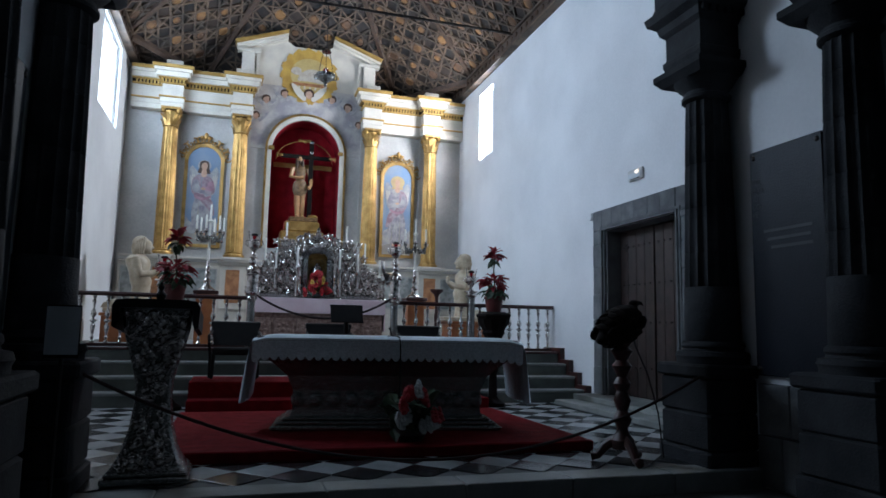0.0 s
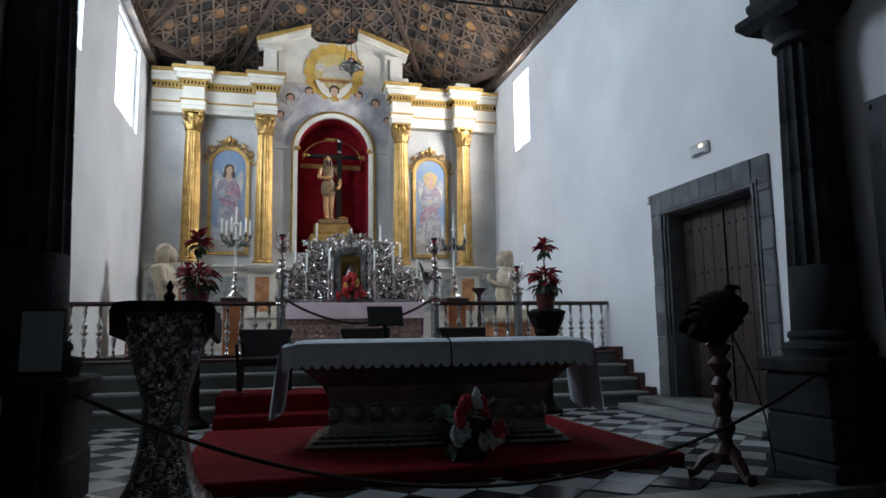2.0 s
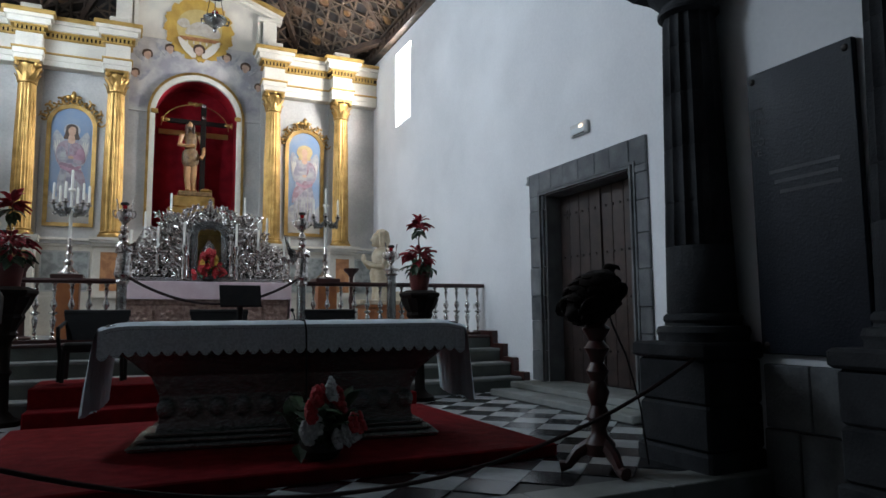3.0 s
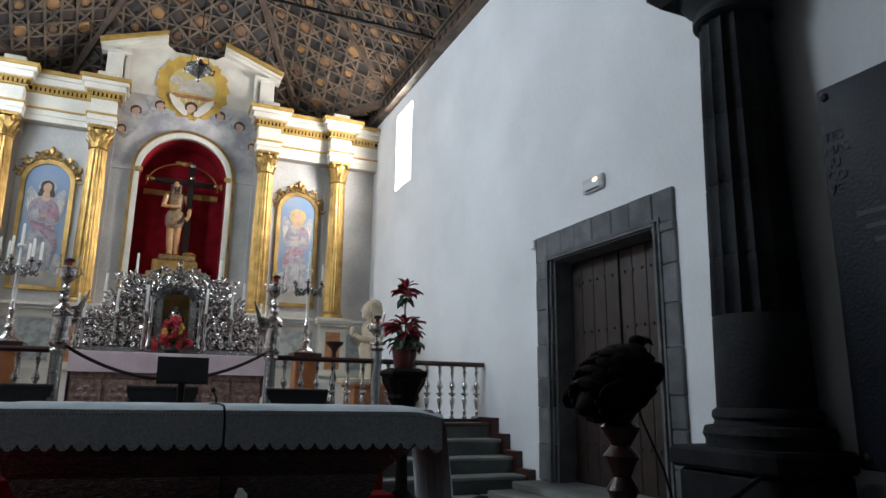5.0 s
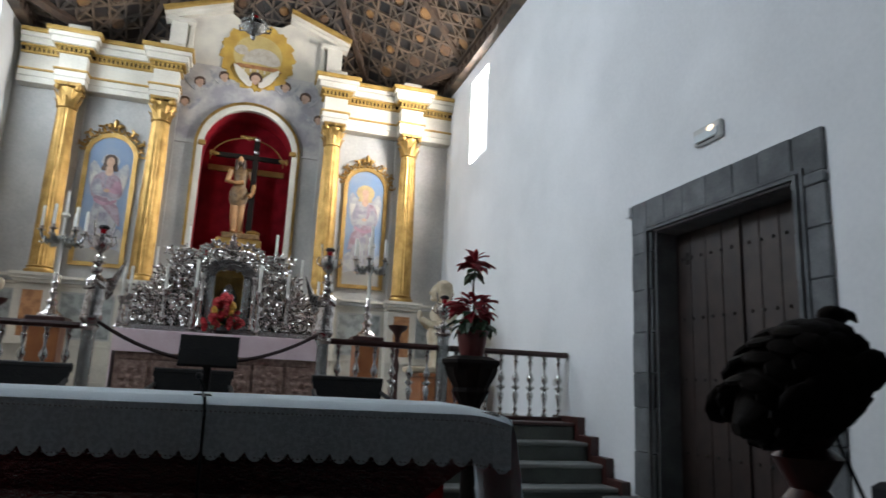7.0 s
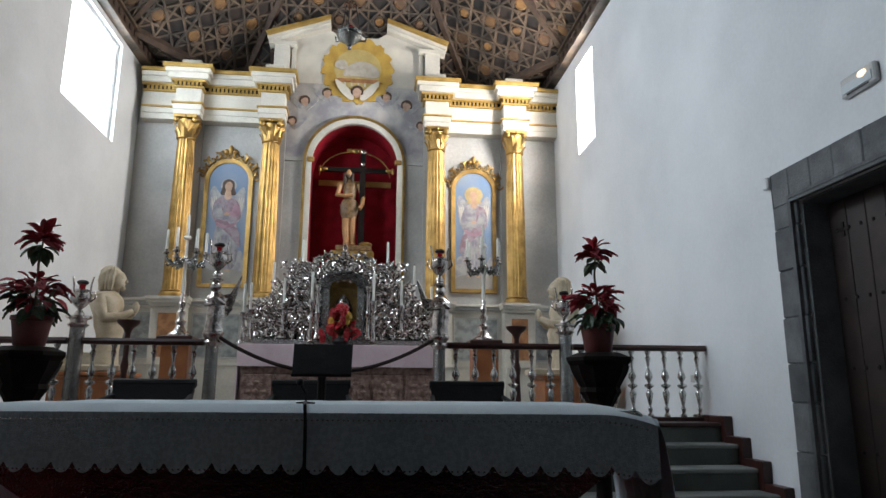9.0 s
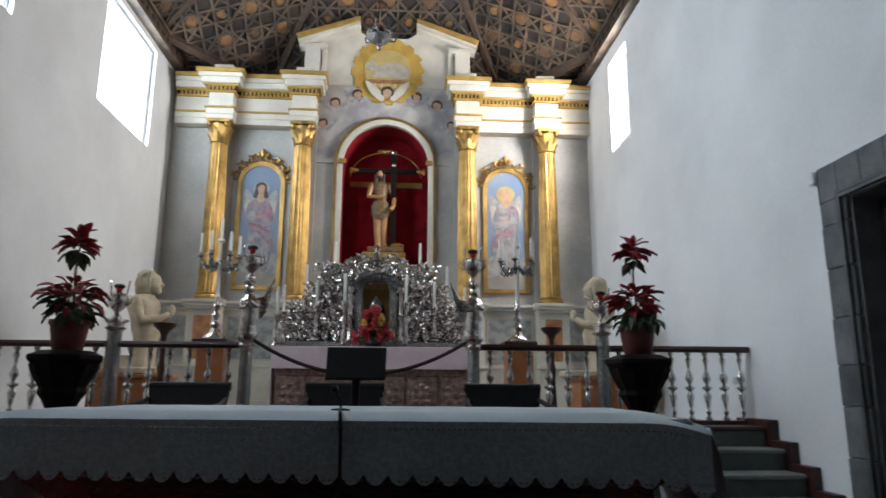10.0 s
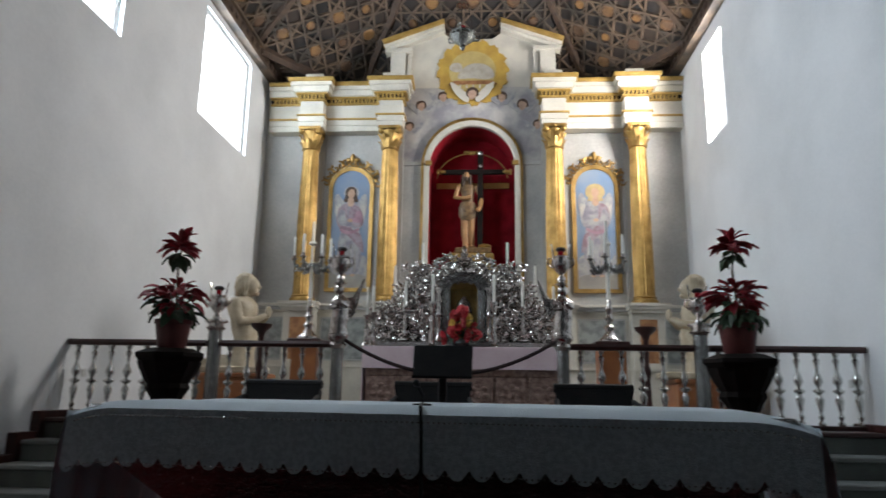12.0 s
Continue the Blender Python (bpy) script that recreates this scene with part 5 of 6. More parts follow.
for x in (-1.58, 3.68):
    t = thing("rail_post", "chased silver post carrying an urn lamp with red glass", "lamp post", (x, RAIL_Y, 0), "silver lamps on the rail")
    part("shaft", G().lathe([(0.10, ZS), (0.10, ZS + 0.08), (0.078, ZS + 0.1), (0.075, 1.92)], n=20, flute=0.05, flutes=10), CHASED, t, smooth=True)
    part("capital", G().lathe([(0.078, 1.92), (0.11, 1.95), (0.08, 1.97), (0.085, 2.0), (0.125, 2.02), (0.125, 2.04), (0.05, 2.05)], n=20), SILVER, t, smooth=True)
    urn_lamp(None, 2.05, t)
for x, s in ((-0.20, 1), (2.24, -1)):
    t = thing("rail_post", "silver post with a winged silver figure holding an urn lamp", "lamp post", (x, RAIL_Y, 0), "silver lamps on the rail")
    part("shaft", G().lathe([(0.10, ZS), (0.10, ZS + 0.08), (0.07, ZS + 0.1), (0.066, 1.74)], n=20, flute=0.05, flutes=10), CHASED, t, smooth=True)
    part("capital", G().lathe([(0.07, 1.74), (0.10, 1.78), (0.075, 1.81), (0.11, 1.86), (0.11, 1.89), (0.06, 1.9)], n=20), SILVER, t, smooth=True)
    g = G().loft([[(rx * math.cos(a * 0.6283) + dx, rx * 0.85 * math.sin(a * 0.6283), z) for a in range(10)] for rx, dx, z in ((0.105, 0, 1.9), (0.09, 0, 1.98), (0.098, 0.01, 2.08), (0.085, 0.015, 2.16), (0.115, 0.01, 2.26), (0.05, 0.0, 2.32), (0.042, 0, 2.34))])
    g.ball((-s * 0.01, -0.01, 2.385), (0.06, 0.062, 0.066), 10, 6)
    g.tube([(0.05, -0.02, 2.27), (0.09, -0.06, 2.2), (0.03, -0.10, 2.24)], 0.028, 6)
    g.tube([(-0.05, -0.02, 2.27), (-0.08, -0.06, 2.18), (0.0, -0.10, 2.2)], 0.028, 6)
    for k in range(5):
        g.tube([(s * 0.04, 0.05, 2.27 - 0.02 * k), (s * (0.16 - 0.01 * k), 0.09, 2.30 - 0.05 * k), (s * (0.25 - 0.02 * k), 0.08, 2.52 - 0.09 * k)], [0.026, 0.036, 0.008], 5)
    part("winged_figure", g, SILVER, t, smooth=True)
    part("bracket", G().lathe([(0.02, 2.41), (0.03, 2.44), (0.075, 2.46), (0.04, 2.48), (0.03, 2.52)], n=12), SILVER, t, smooth=True)
    urn_lamp(None, 2.50, t)
g = G()
pts = [(-0.13 + 2.30 * k / 24, RAIL_Y - 0.02, 1.84 - 0.36 * (1 - ((k - 12) / 12) ** 2)) for k in range(25)]
solo("barrier_rope", g.tube(pts, 0.02, 8), ROPE, "dark red rope hung across the rail's opening", "rope", True)


# ---- sanctuary things ----
def kneeling_statue(x, y, s, label):
    g = G()

    def ring_at(rx, ry, dx, z, n=20, ripple=0.0):
        return [(rx * (1 + ripple * math.sin(5 * a * 6.283 / n)) * math.cos(a * 6.283 / n) + dx * s, ry * math.sin(a * 6.283 / n), z) for a in range(n)]

    g.loft([ring_at(*q) for q in ((0.18, 0.22, 0.02, 0.0, 20, 0.09), (0.15, 0.19, 0.03, 0.20, 20, 0.10), (0.165, 0.20, 0.05, 0.42, 20, 0.09), (0.20, 0.23, 0.04, 0.54, 20, 0.05), (0.185, 0.22, 0.0, 0.70), (0.225, 0.27, -0.02, 0.86), (0.22, 0.29, -0.04, 0.96), (0.15, 0.22, -0.03, 1.03), (0.085, 0.09, 0.01, 1.06), (0.08, 0.08, 0.05, 1.14))])
    g.loft([ring_at(*q) for q in ((0.34, 0.24, -0.30, 0.0), (0.31, 0.21, -0.29, 0.09), (0.18, 0.14, -0.24, 0.17))])
    for yy in (-0.23, 0.23):
        g.tube([(-0.04 * s, yy, 0.97), (-0.01 * s, yy * 1.15, 0.80), (0.05 * s, yy * 1.05, 0.66), (0.22 * s, yy * 0.6, 0.68), (0.36 * s, yy * 0.15, 0.77)], [0.085, 0.09, 0.08, 0.06, 0.04], 10)
    g.ball((0.385 * s, 0, 0.83), (0.05, 0.045, 0.09), 10, 6)
    g.ball((0.09 * s, 0, 1.22), (0.125, 0.105, 0.155), 16, 10)
    g.ball((0.215 * s, 0, 1.21), (0.03, 0.022, 0.035), 8, 5)
    g.ball((0.17 * s, 0, 1.11), (0.05, 0.05, 0.04), 8, 5)
    g.ball((0.03 * s, 0, 1.28), (0.135, 0.118, 0.13), 14, 9)
    for k in range(15):
        a = 1.15 + k * 3.98 / 14
        c, w = math.cos(a), math.sin(a)
        lock = []
        for q in range(9):
            u = q / 8
            e = 0.35 + 0.65 * min(1.0, u * 2.2)
            lock.append(((0.03 + (0.145 * e + 0.012 * math.sin(q * 2.1 + k)) * c - 0.03 * u) * s, (0.128 * e + 0.012 * math.cos(q * 2.1 + k)) * w, 1.415 - 0.06 * u - 0.29 * u * u))
        g.tube(lock, [0.024, 0.03, 0.034, 0.034, 0.032, 0.032, 0.03, 0.026, 0.014], 6)
    for w in (-1, 1):
        g.ball((0.17 * s, w * 0.045, 1.255), (0.035, 0.03, 0.014), 6, 4)
    g.box(-0.55, 0.36, -0.32, 0.32, -0.10, 0.0, 0.02)
    solo("kneeling_statue", g, STATUE_WHITE, label, "statue", True, at=(x, y, 1.62))
    c = thing("statue_plinth", "orange brown wooden plinth below the ivory statue", "plinth", (x - 0.08 * s, y, ZS))
    part("body", G().box(-0.48, 0.48, -0.34, 0.34, 0.0, 0.49, 0.01), ORANGE_WOOD, c)
    part("top", G().box(-0.52, 0.52, -0.38, 0.38, 0.49, 0.55, 0.012), ORANGE_WOOD, c)
    for k in (-0.2, 0.2):
        part("door_panel", G().box(k - 0.17, k + 0.17, -0.355, -0.34, 0.08, 0.42, 0.006), ORANGE_WOOD, c)


kneeling_statue(-2.30, 14.0, 1, "ivory white kneeling statue with joined palms")
kneeling_statue(4.48, 14.0, -1, "ivory white kneeling statue with bowed head")


def candelabrum(x, y):
    p = thing("wooden_pedestal", "tall orange wooden pedestal with moulded top", "pedestal", (x, y, ZS))
    part("body", G().box(-0.17, 0.17, -0.17, 0.17, 0.0, 0.92, 0.01), ORANGE_WOOD, p)
    part("top", G().box(-0.22, 0.22, -0.22, 0.22, 0.92, 0.99, 0.012), RED_WOOD, p)
    t = thing("candelabrum", "tall silver candelabrum with branching arms and white candles", "candelabrum", (x, y, ZS + 0.99), "silver candelabra")
    part("foot", G().lathe([(0.15, 0), (0.15, 0.03), (0.08, 0.08), (0.05, 0.14), (0.075, 0.19), (0.03, 0.24), (0.06, 0.31), (0.03, 0.36), (0.05, 0.43), (0.025, 0.48), (0.035, 0.53), (0.022, 0.56)], n=14), SILVER, t, smooth=True)
    part("stem", G().lathe([(0.026, 0.56), (0.022, 0.95), (0.05, 0.99), (0.03, 1.04), (0.02, 1.10), (0.02, 1.28), (0.055, 1.31), (0.045, 1.34)], n=12), WAX, t, smooth=True)
    part("candle", G().lathe([(0.02, 1.34), (0.018, 1.62), (0.004, 1.64)], n=10), WAX, t, smooth=True)
    for k in range(6):
        a = 2 * math.pi * (k + 0.25) / 6
        d = Vector((math.cos(a), math.sin(a), 0))
        pts = [d * r + Vector((0, 0, z)) for r, z in ((0.02, 1.04), (0.07, 0.97), (0.14, 0.95), (0.22, 0.99), (0.245, 1.07))]
        g = G().tube(pts, [0.016, 0.024, 0.028, 0.022, 0.018], 6)
        for q in range(3):
            w = d * (0.07 + 0.06 * q)
            g.tube([w + Vector((0, 0, 0.95)), w + d * 0.03 + Vector((0, 0, 0.915)), w + d * 0.055 + Vector((0, 0, 0.94)), w + d * 0.035 + Vector((0, 0, 0.955))], [0.014, 0.014, 0.012, 0.006], 5)
            g.ball(w + Vector((0, 0, 1.0)), (0.02, 0.02, 0.022), 6, 4)
        arm = part("arm", g, CHASED, t, smooth=True)
        e = pts[-1]
        part("drip_pan", G().lathe([(0.012, 0), (0.05, 0.015), (0.055, 0.025), (0.025, 0.03), (0.028, 0.07)], e.x, e.y, e.z, 12), SILVER, arm, smooth=True)
        part("candle", G().lathe([(0.019, 0.06), (0.018, 0.32), (0.004, 0.34)], e.x, e.y, e.z, 10), WAX, arm, smooth=True)


candelabrum(-0.98, 12.9)
candelabrum(3.03, 12.9)
for x in (-1.52, 3.42):
    t = thing("torch_stand", "slim dark red turned stand with a cup top", "stand", (x, 12.6, ZS))
    part("stand_body", G().lathe([(0.15, 0), (0.15, 0.04), (0.05, 0.08), (0.035, 0.5), (0.05, 0.6), (0.03, 0.7), (0.035, 1.0), (0.06, 1.06), (0.13, 1.12), (0.14, 1.16)], n=16), RED_WOOD, t, smooth=True)


def flower_leaf(length, width, mat, name):
    g = G()
    rows = []
    for t, w, z in ((0, 0.12, 0), (0.3, 0.9, 0.06), (0.6, 1.0, 0.05), (0.85, 0.5, -0.04), (1.0, 0.04, -0.12)):
        rows.append([(-w * width / 2, t * length, z * length), (0, t * length, z * length - 0.012), (w * width / 2, t * length, z * length), (0, t * length, z * length - 0.016)])
    return g.loft(rows).mesh(name, mat)


BRACT = flower_leaf(0.17, 0.085, RED_LEAF, "bract")
LEAF = flower_leaf(0.19, 0.10, GREEN_LEAF, "leaf")


def poinsettia(x, y, seed):
    st = thing("flower_stand", "tall dark carved wooden urn stand before the steps", "flower stand", (x, y, Z0), "flower stands")
    part("foot", G().lathe([(0.19, 0), (0.19, 0.05), (0.12, 0.09), (0.07, 0.15), (0.06, 0.5), (0.085, 0.55), (0.06, 0.6), (0.06, 0.78), (0.06, 0.82)], n=20), DARK_WOOD, st, smooth=True)
    part("bowl", G().lathe([(0.06, 0.12), (0.08, 0.20), (0.12, 0.24), (0.10, 0.28), (0.14, 0.36), (0.18, 0.42), (0.17, 0.46), (0.24, 0.58), (0.26, 0.64)], z=0.70, n=24, flute=0.08, flutes=12), DARK_WOOD, st, smooth=True)
    part("top", G().lathe([(0.26, 0.64), (0.29, 0.68), (0.29, 0.71), (0.24, 0.73), (0.19, 0.75)], z=0.70, n=8), DARK_WOOD, st)
    p = thing("potted_poinsettia", "tall poinsettia with deep red bracts in a plum pot", "potted plant", (x, y, Z0 + 1.45), "poinsettias by the steps")
    p.scale = (0.80, 0.80, 0.84)
    part("pot", G().lathe([(0.13, 0), (0.145, 0.02), (0.18, 0.24), (0.195, 0.25), (0.195, 0.29), (0.17, 0.29), (0.16, 0.25)], n=24), TERRACOTTA, p, smooth=True)
    part("stem", G().tube([(0, 0, 0.2), (0.01, 0, 0.5), (-0.01, 0, 0.8), (0.01, 0, 1.06)], [0.016, 0.014, 0.012, 0.008], 7), STEM, p, smooth=True)
    rr = random.Random(seed)
    for k in range(7):
        a = rr.uniform(0, 6.28)
        part("branch", G().tube([(0, 0, 0.28), (0.09 * math.cos(a), 0.09 * math.sin(a), 0.42), (0.17 * math.cos(a), 0.17 * math.sin(a), 0.56)], 0.007, 5), STEM, p)
    def whorl(mesh, name, n, z, r, tilt, sc, jitter=0.03):
        for k in range(n):
            a = 360 * k / n + rr.uniform(-20, 20)
            m = pose(0, 0, z + rr.uniform(-jitter, jitter), 0, 0, a) @ pose(0, r * rr.uniform(0.3, 1.0), 0, tilt + rr.uniform(-22, 22), rr.uniform(-25, 25), rr.uniform(-25, 25)) @ Matrix.Scale(sc * rr.uniform(0.75, 1.15), 4)
            part(name, mesh, None, p, at=m)
    whorl(LEAF, "leaf", 20, 0.44, 0.18, -30, 1.15, 0.08)
    whorl(LEAF, "leaf", 12, 0.34, 0.14, -40, 0.85, 0.05)
    whorl(BRACT, "bract", 46, 0.57, 0.22, -8, 1.1, 0.06)
    whorl(BRACT, "bract", 16, 0.46, 0.2, -30, 1.0, 0.06)
    whorl(BRACT, "bract", 14, 0.63, 0.10, 20, 0.9)
    whorl(LEAF, "leaf", 8, 0.97, 0.03, -45, 1.0)
    whorl(BRACT, "bract", 20, 1.06, 0.04, 0, 1.25)
    whorl(BRACT, "bract", 8, 1.11, 0.02, 40, 0.95)


poinsettia(-1.26, 9.60, 3)
poinsettia(3.44, 9.52, 5)

# bouquet before the tabernacle
b = thing("altar_bouquet", "red and yellow flower arrangement before the silver tabernacle", "flowers", (XC - 0.02, MY + 0.14, ZS + 0.91))
part("bowl", G().lathe([(0.08, 0), (0.12, 0.05), (0.1, 0.1)], n=14), IRON, b, smooth=True)
g = G()
for i in range(5):
    for j in range(7):
        a = j * 0.9 + i * 1.3
        g.ball((0.022 * (1 - i * 0.15) * math.cos(a) * i * 0.5, 0.022 * math.sin(a) * i * 0.5, 0.008 * i), (0.018, 0.018, 0.012), 6, 4)
bloom = {m: g.mesh("bloom", m, True) for m in (FLOWER_RED, FLOWER_YELLOW, FLOWER_WHITE)}
rr = random.Random(21)
for k in range(46):
    h = rr.random()
    w = 0.24 * (1 - h) + 0.05
    part("bloom", bloom[FLOWER_YELLOW if 0.45 < h < 0.75 and k % 2 else FLOWER_RED], None, b, at=pose(rr.uniform(-w, w), rr.uniform(-0.09, 0.06), 0.1 + 0.42 * h, rr.uniform(30, 110), 0, rr.uniform(-30, 30)) @ Matrix.Scale(1.25, 4))
for k in range(26):
    part("leaf", LEAF, None, b, at=pose(rr.uniform(-0.2, 0.2), rr.uniform(-0.05, 0.05), 0.1 + 0.25 * rr.random(), rr.uniform(-20, 70), 0, rr.uniform(0, 360)) @ Matrix.Scale(0.7, 4))

# hanging silver lamp
h = thing("hanging_lamp", "silver sanctuary lamp with red light hung on chains", "lamp", (1.06, 13.0, 0))
part("bowl", G().lathe([(0.02, 6.22), (0.04, 6.26), (0.03, 6.29), (0.13, 6.36), (0.19, 6.42), (0.17, 6.46), (0.20, 6.48)], n=20), CHASED, h, smooth=True)
for k in range(3):
    a = 2.1 * k + 0.4
    part("bracket", G().tube([(0.15 * math.cos(a), 0.15 * math.sin(a), 6.40), (0.25 * math.cos(a), 0.25 * math.sin(a), 6.42), (0.27 * math.cos(a), 0.27 * math.sin(a), 6.50), (0.19 * math.cos(a), 0.19 * math.sin(a), 6.48)], 0.016, 6), CHASED, h, smooth=True)
part("red_glass", G().lathe([(0.05, 6.48), (0.06, 6.56), (0.05, 6.60)], n=12), RED_GLASS, h, smooth=True)
part("canopy", G().lathe([(0.10, 6.95), (0.08, 6.99), (0.02, 7.05)], n=14), SILVER, h, smooth=True)
for k in range(3):
    a = 2.1 * k + 0.4
    part("chain", G().tube([(0.18 * math.cos(a), 0.18 * math.sin(a), 6.47), (0.08 * math.cos(a), 0.08 * math.sin(a), 6.97)], 0.007, 5), IRON, h)
part("cord", G().tube([(0, 0, 7.05), (0, 0, 7.98)], 0.008, 5), IRON, h)

# ---- front altar on its carpeted platform ----
plat = thing("carpet_platform", "low platform covered in bright red carpet", "platform")
part("lower_platform", G().box(-1.02, 3.02, 5.72, 8.5, Z0, 0.27, 0.012), RED_CARPET, plat)
part("upper_platform", G().box(-0.98, 3.12, 9.2, 10.215, Z0, 0.575, 0.012), RED_CARPET, plat)
part("middle_step", G().box(-0.98, 3.12, 8.85, 9.2, Z0, 0.37, 0.012), RED_CARPET, plat)

AX, AY, AZ, TURN = 1.20, 7.03, 0.27, -8.0
altar = thing("front_altar", "chased dark silver altar table flaring out to its top", "altar", (AX, AY, AZ, 0, 0, TURN))
def ring(hx, hy, z):
    return [(-hx, -hy, z), (hx, -hy, z), (hx, hy, z), (-hx, hy, z)]
part("body", G().loft([ring(1.02, 0.26, 0.12), ring(1.0, 0.25, 0.2), ring(1.0, 0.25, 0.4), ring(1.06, 0.29, 0.55), ring(1.2, 0.38, 0.68), ring(1.3, 0.45, 0.76), ring(1.34, 0.47, 0.80)]), CHASED, altar)
for k, (hx, hy, z0, z1) in enumerate(((1.20, 0.40, 0.0, 0.05), (1.15, 0.36, 0.05, 0.09), (1.09, 0.31, 0.09, 0.13))):
    part("base_moulding", G().box(-hx, hx, -hy, hy, z0, z1, 0.012), CHASED, altar)
part("top_slab", G().box(-1.36, 1.36, -0.49, 0.49, 0.80, 0.955, 0.012), CHASED, altar)
for k in range(11):
    x = -0.95 + 0.19 * k
    part("boss", G().ball((x, -0.255, 0.30), (0.07, 0.03, 0.08), 10, 6), CHASED, altar, smooth=True)
for k in range(26):
    part("gadroon", G().ball((-1.25 + 0.1 * k, -0.47, 0.80), (0.045, 0.035, 0.03), 8, 5), SILVER, altar, smooth=True)

# bead rows added to give the base mouldings their lines of glints
for z, hx, hy in ((0.045, 1.20, 0.40), (0.088, 1.15, 0.36), (0.128, 1.09, 0.31)):
    g = G()
    for k in range(110):
        g.ball((-hx + 2 * hx * k / 109, -hy - 0.004, z - 0.014), (0.009, 0.007, 0.009), 6, 4)
    part("beading", g, SILVER, altar, "row of small silver beads added for glints", kind="stuff")

# cloth: top, scalloped lace front and back, long side falls with folds
cloth = thing("tablecloth", "white linen altar cloth with scalloped lace edge", "tablecloth", (AX, AY, AZ, 0, 0, TURN))
g = G()
nx, ny = 48, 14
def top(i, j):
    x, y = -1.40 + 2.80 * i / nx, -0.53 + 1.06 * j / ny
    e = min(1.40 - abs(x), 0.53 - abs(y))
    fx = max(0.0, abs(x) - 1.18) / 0.22
    return (x, y, 0.972 - (0.03 if 0.53 - abs(y) < 0.001 else 0) - 0.04 * fx ** 2 + (0.004 * math.sin(7 * x + 2) * math.sin(9 * y) + 0.004 * math.sin(23 * x + 11 * y)) * (0.53 - abs(y)) / 0.53)
verts = [top(i, j) for j in range(ny + 1) for i in range(nx + 1)]
g.add(verts, [(j * (nx + 1) + i, j * (nx + 1) + i + 1, (j + 1) * (nx + 1) + i + 1, (j + 1) * (nx + 1) + i) for j in range(ny) for i in range(nx)])
part("top", g, LINEN, cloth, smooth=True)
for s in (-1, 1):
    g = G()
    n = 330
    rows = []
    for t in (0.0, 0.2, 0.45, 0.7, 1.0):
        row = []
        for i in range(n + 1):
            x = -1.40 + 2.80 * i / n
            u = (i / 10.3) % 1.0
            drop = 0.180 + 0.042 * (1 - abs(2 * u - 1) ** 2.2)
            row.append((x, s * (0.53 + 0.012 * t + 0.008 * t * math.sin(9 * x) + 0.004 * math.sin(31 * x) * t), 0.942 - 0.04 * (max(0.0, abs(x) - 1.18) / 0.22) ** 2 - drop * t))
        rows.append(row)
    g.loft(rows, closed=False, caps=False)
    part("lace_fall", g, LACE, cloth, "lace band with scalloped edge", True)
    g = G()
    rows = []
    for t in (0, 0.15, 0.4, 0.7, 1.0):
        rows.append([(s * (1.40 + 0.09 * t ** 0.6 + 0.028 * t * math.sin(k * 1.15)), -0.53 + 1.06 * k / 36 * (1 - 0.10 * t) + 0.05 * t, 0.928 - (0.62 + 0.03 * abs(math.sin(k * 0.7))) * t) for k in range(37)])
    g.loft(rows, closed=False, caps=False)
    part("side_fall", g, LINEN, cloth, "long side fall in soft folds", True)
for z, y in ((0.915, -0.537), (0.735, -0.548)):
    g = G()
    for k in range(140):
        g.ball((-1.36 + 2.72 * k / 139, y - 0.004 * math.sin(k * 1.7), z - 0.04 * (max(0.0, abs(-1.36 + 2.72 * k / 139) - 1.18) / 0.22) ** 2), (0.005, 0.004, 0.004), 6, 4)
    part("beading", g, SILVER, cloth, "row of tiny silver beads", kind="stuff")
mic = thing("microphone", "small black table microphone with a trailing cable", "microphone", (AX - 0.02, AY - 0.25, AZ + 0.968, 0, 0, TURN))
part("stem", G().tube([(0, 0, 0), (0, 0.01, 0.04), (-0.02, -0.02, 0.085)], 0.006, 6), BLACK, mic)
part("capsule", G().ball((-0.02, -0.025, 0.09), (0.016, 0.022, 0.016), 8, 6), BLACK, mic, smooth=True)
part("base", G().lathe([(0.04, 0), (0.04, 0.008), (0.01, 0.012)], n=14), BLACK, mic, smooth=True)
part("cable", G().tube([(0, 0, 0.008), (0.03, -0.15, 0.008), (0.06, -0.275, 0.0), (0.07, -0.30, -0.06), (0.075, -0.305, -0.25), (0.08, -0.29, -0.6)], 0.007, 6), BLACK, mic, smooth=True)

fl = thing("floor_bouquet", "dark flower arrangement with white and red blooms before the altar", "flowers", (1.22, 6.05, 0.27))
part("bowl", G().lathe([(0.12, 0), (0.16, 0.06), (0.15, 0.12)], n=16), IRON, fl, smooth=True)
rr = random.Random(9)
for k in range(70):
    part("leaf", LEAF, None, fl, at=pose(rr.uniform(-0.2, 0.2), rr.uniform(-0.1, 0.1), rr.uniform(0.1, 0.36), rr.uniform(-30, 60), 0, rr.uniform(0, 360)))
for x, z, m in ((-0.08, 0.42, FLOWER_RED), (0.0, 0.47, FLOWER_WHITE), (0.04, 0.40, FLOWER_RED), (-0.16, 0.34, FLOWER_RED), (0.16, 0.20, FLOWER_WHITE), (0.10, 0.16, FLOWER_WHITE), (-0.10, 0.22, FLOWER_WHITE), (-0.18, 0.18, FLOWER_WHITE), (0.22, 0.26, FLOWER_RED)):
    for q in range(3):
        part("bloom", bloom[m], None, fl, at=pose(x + rr.uniform(-0.04, 0.04), -0.17, z + rr.uniform(-0.03, 0.03), 70, 0, rr.uniform(0, 90)) @ Matrix.Scale(1.3, 4))

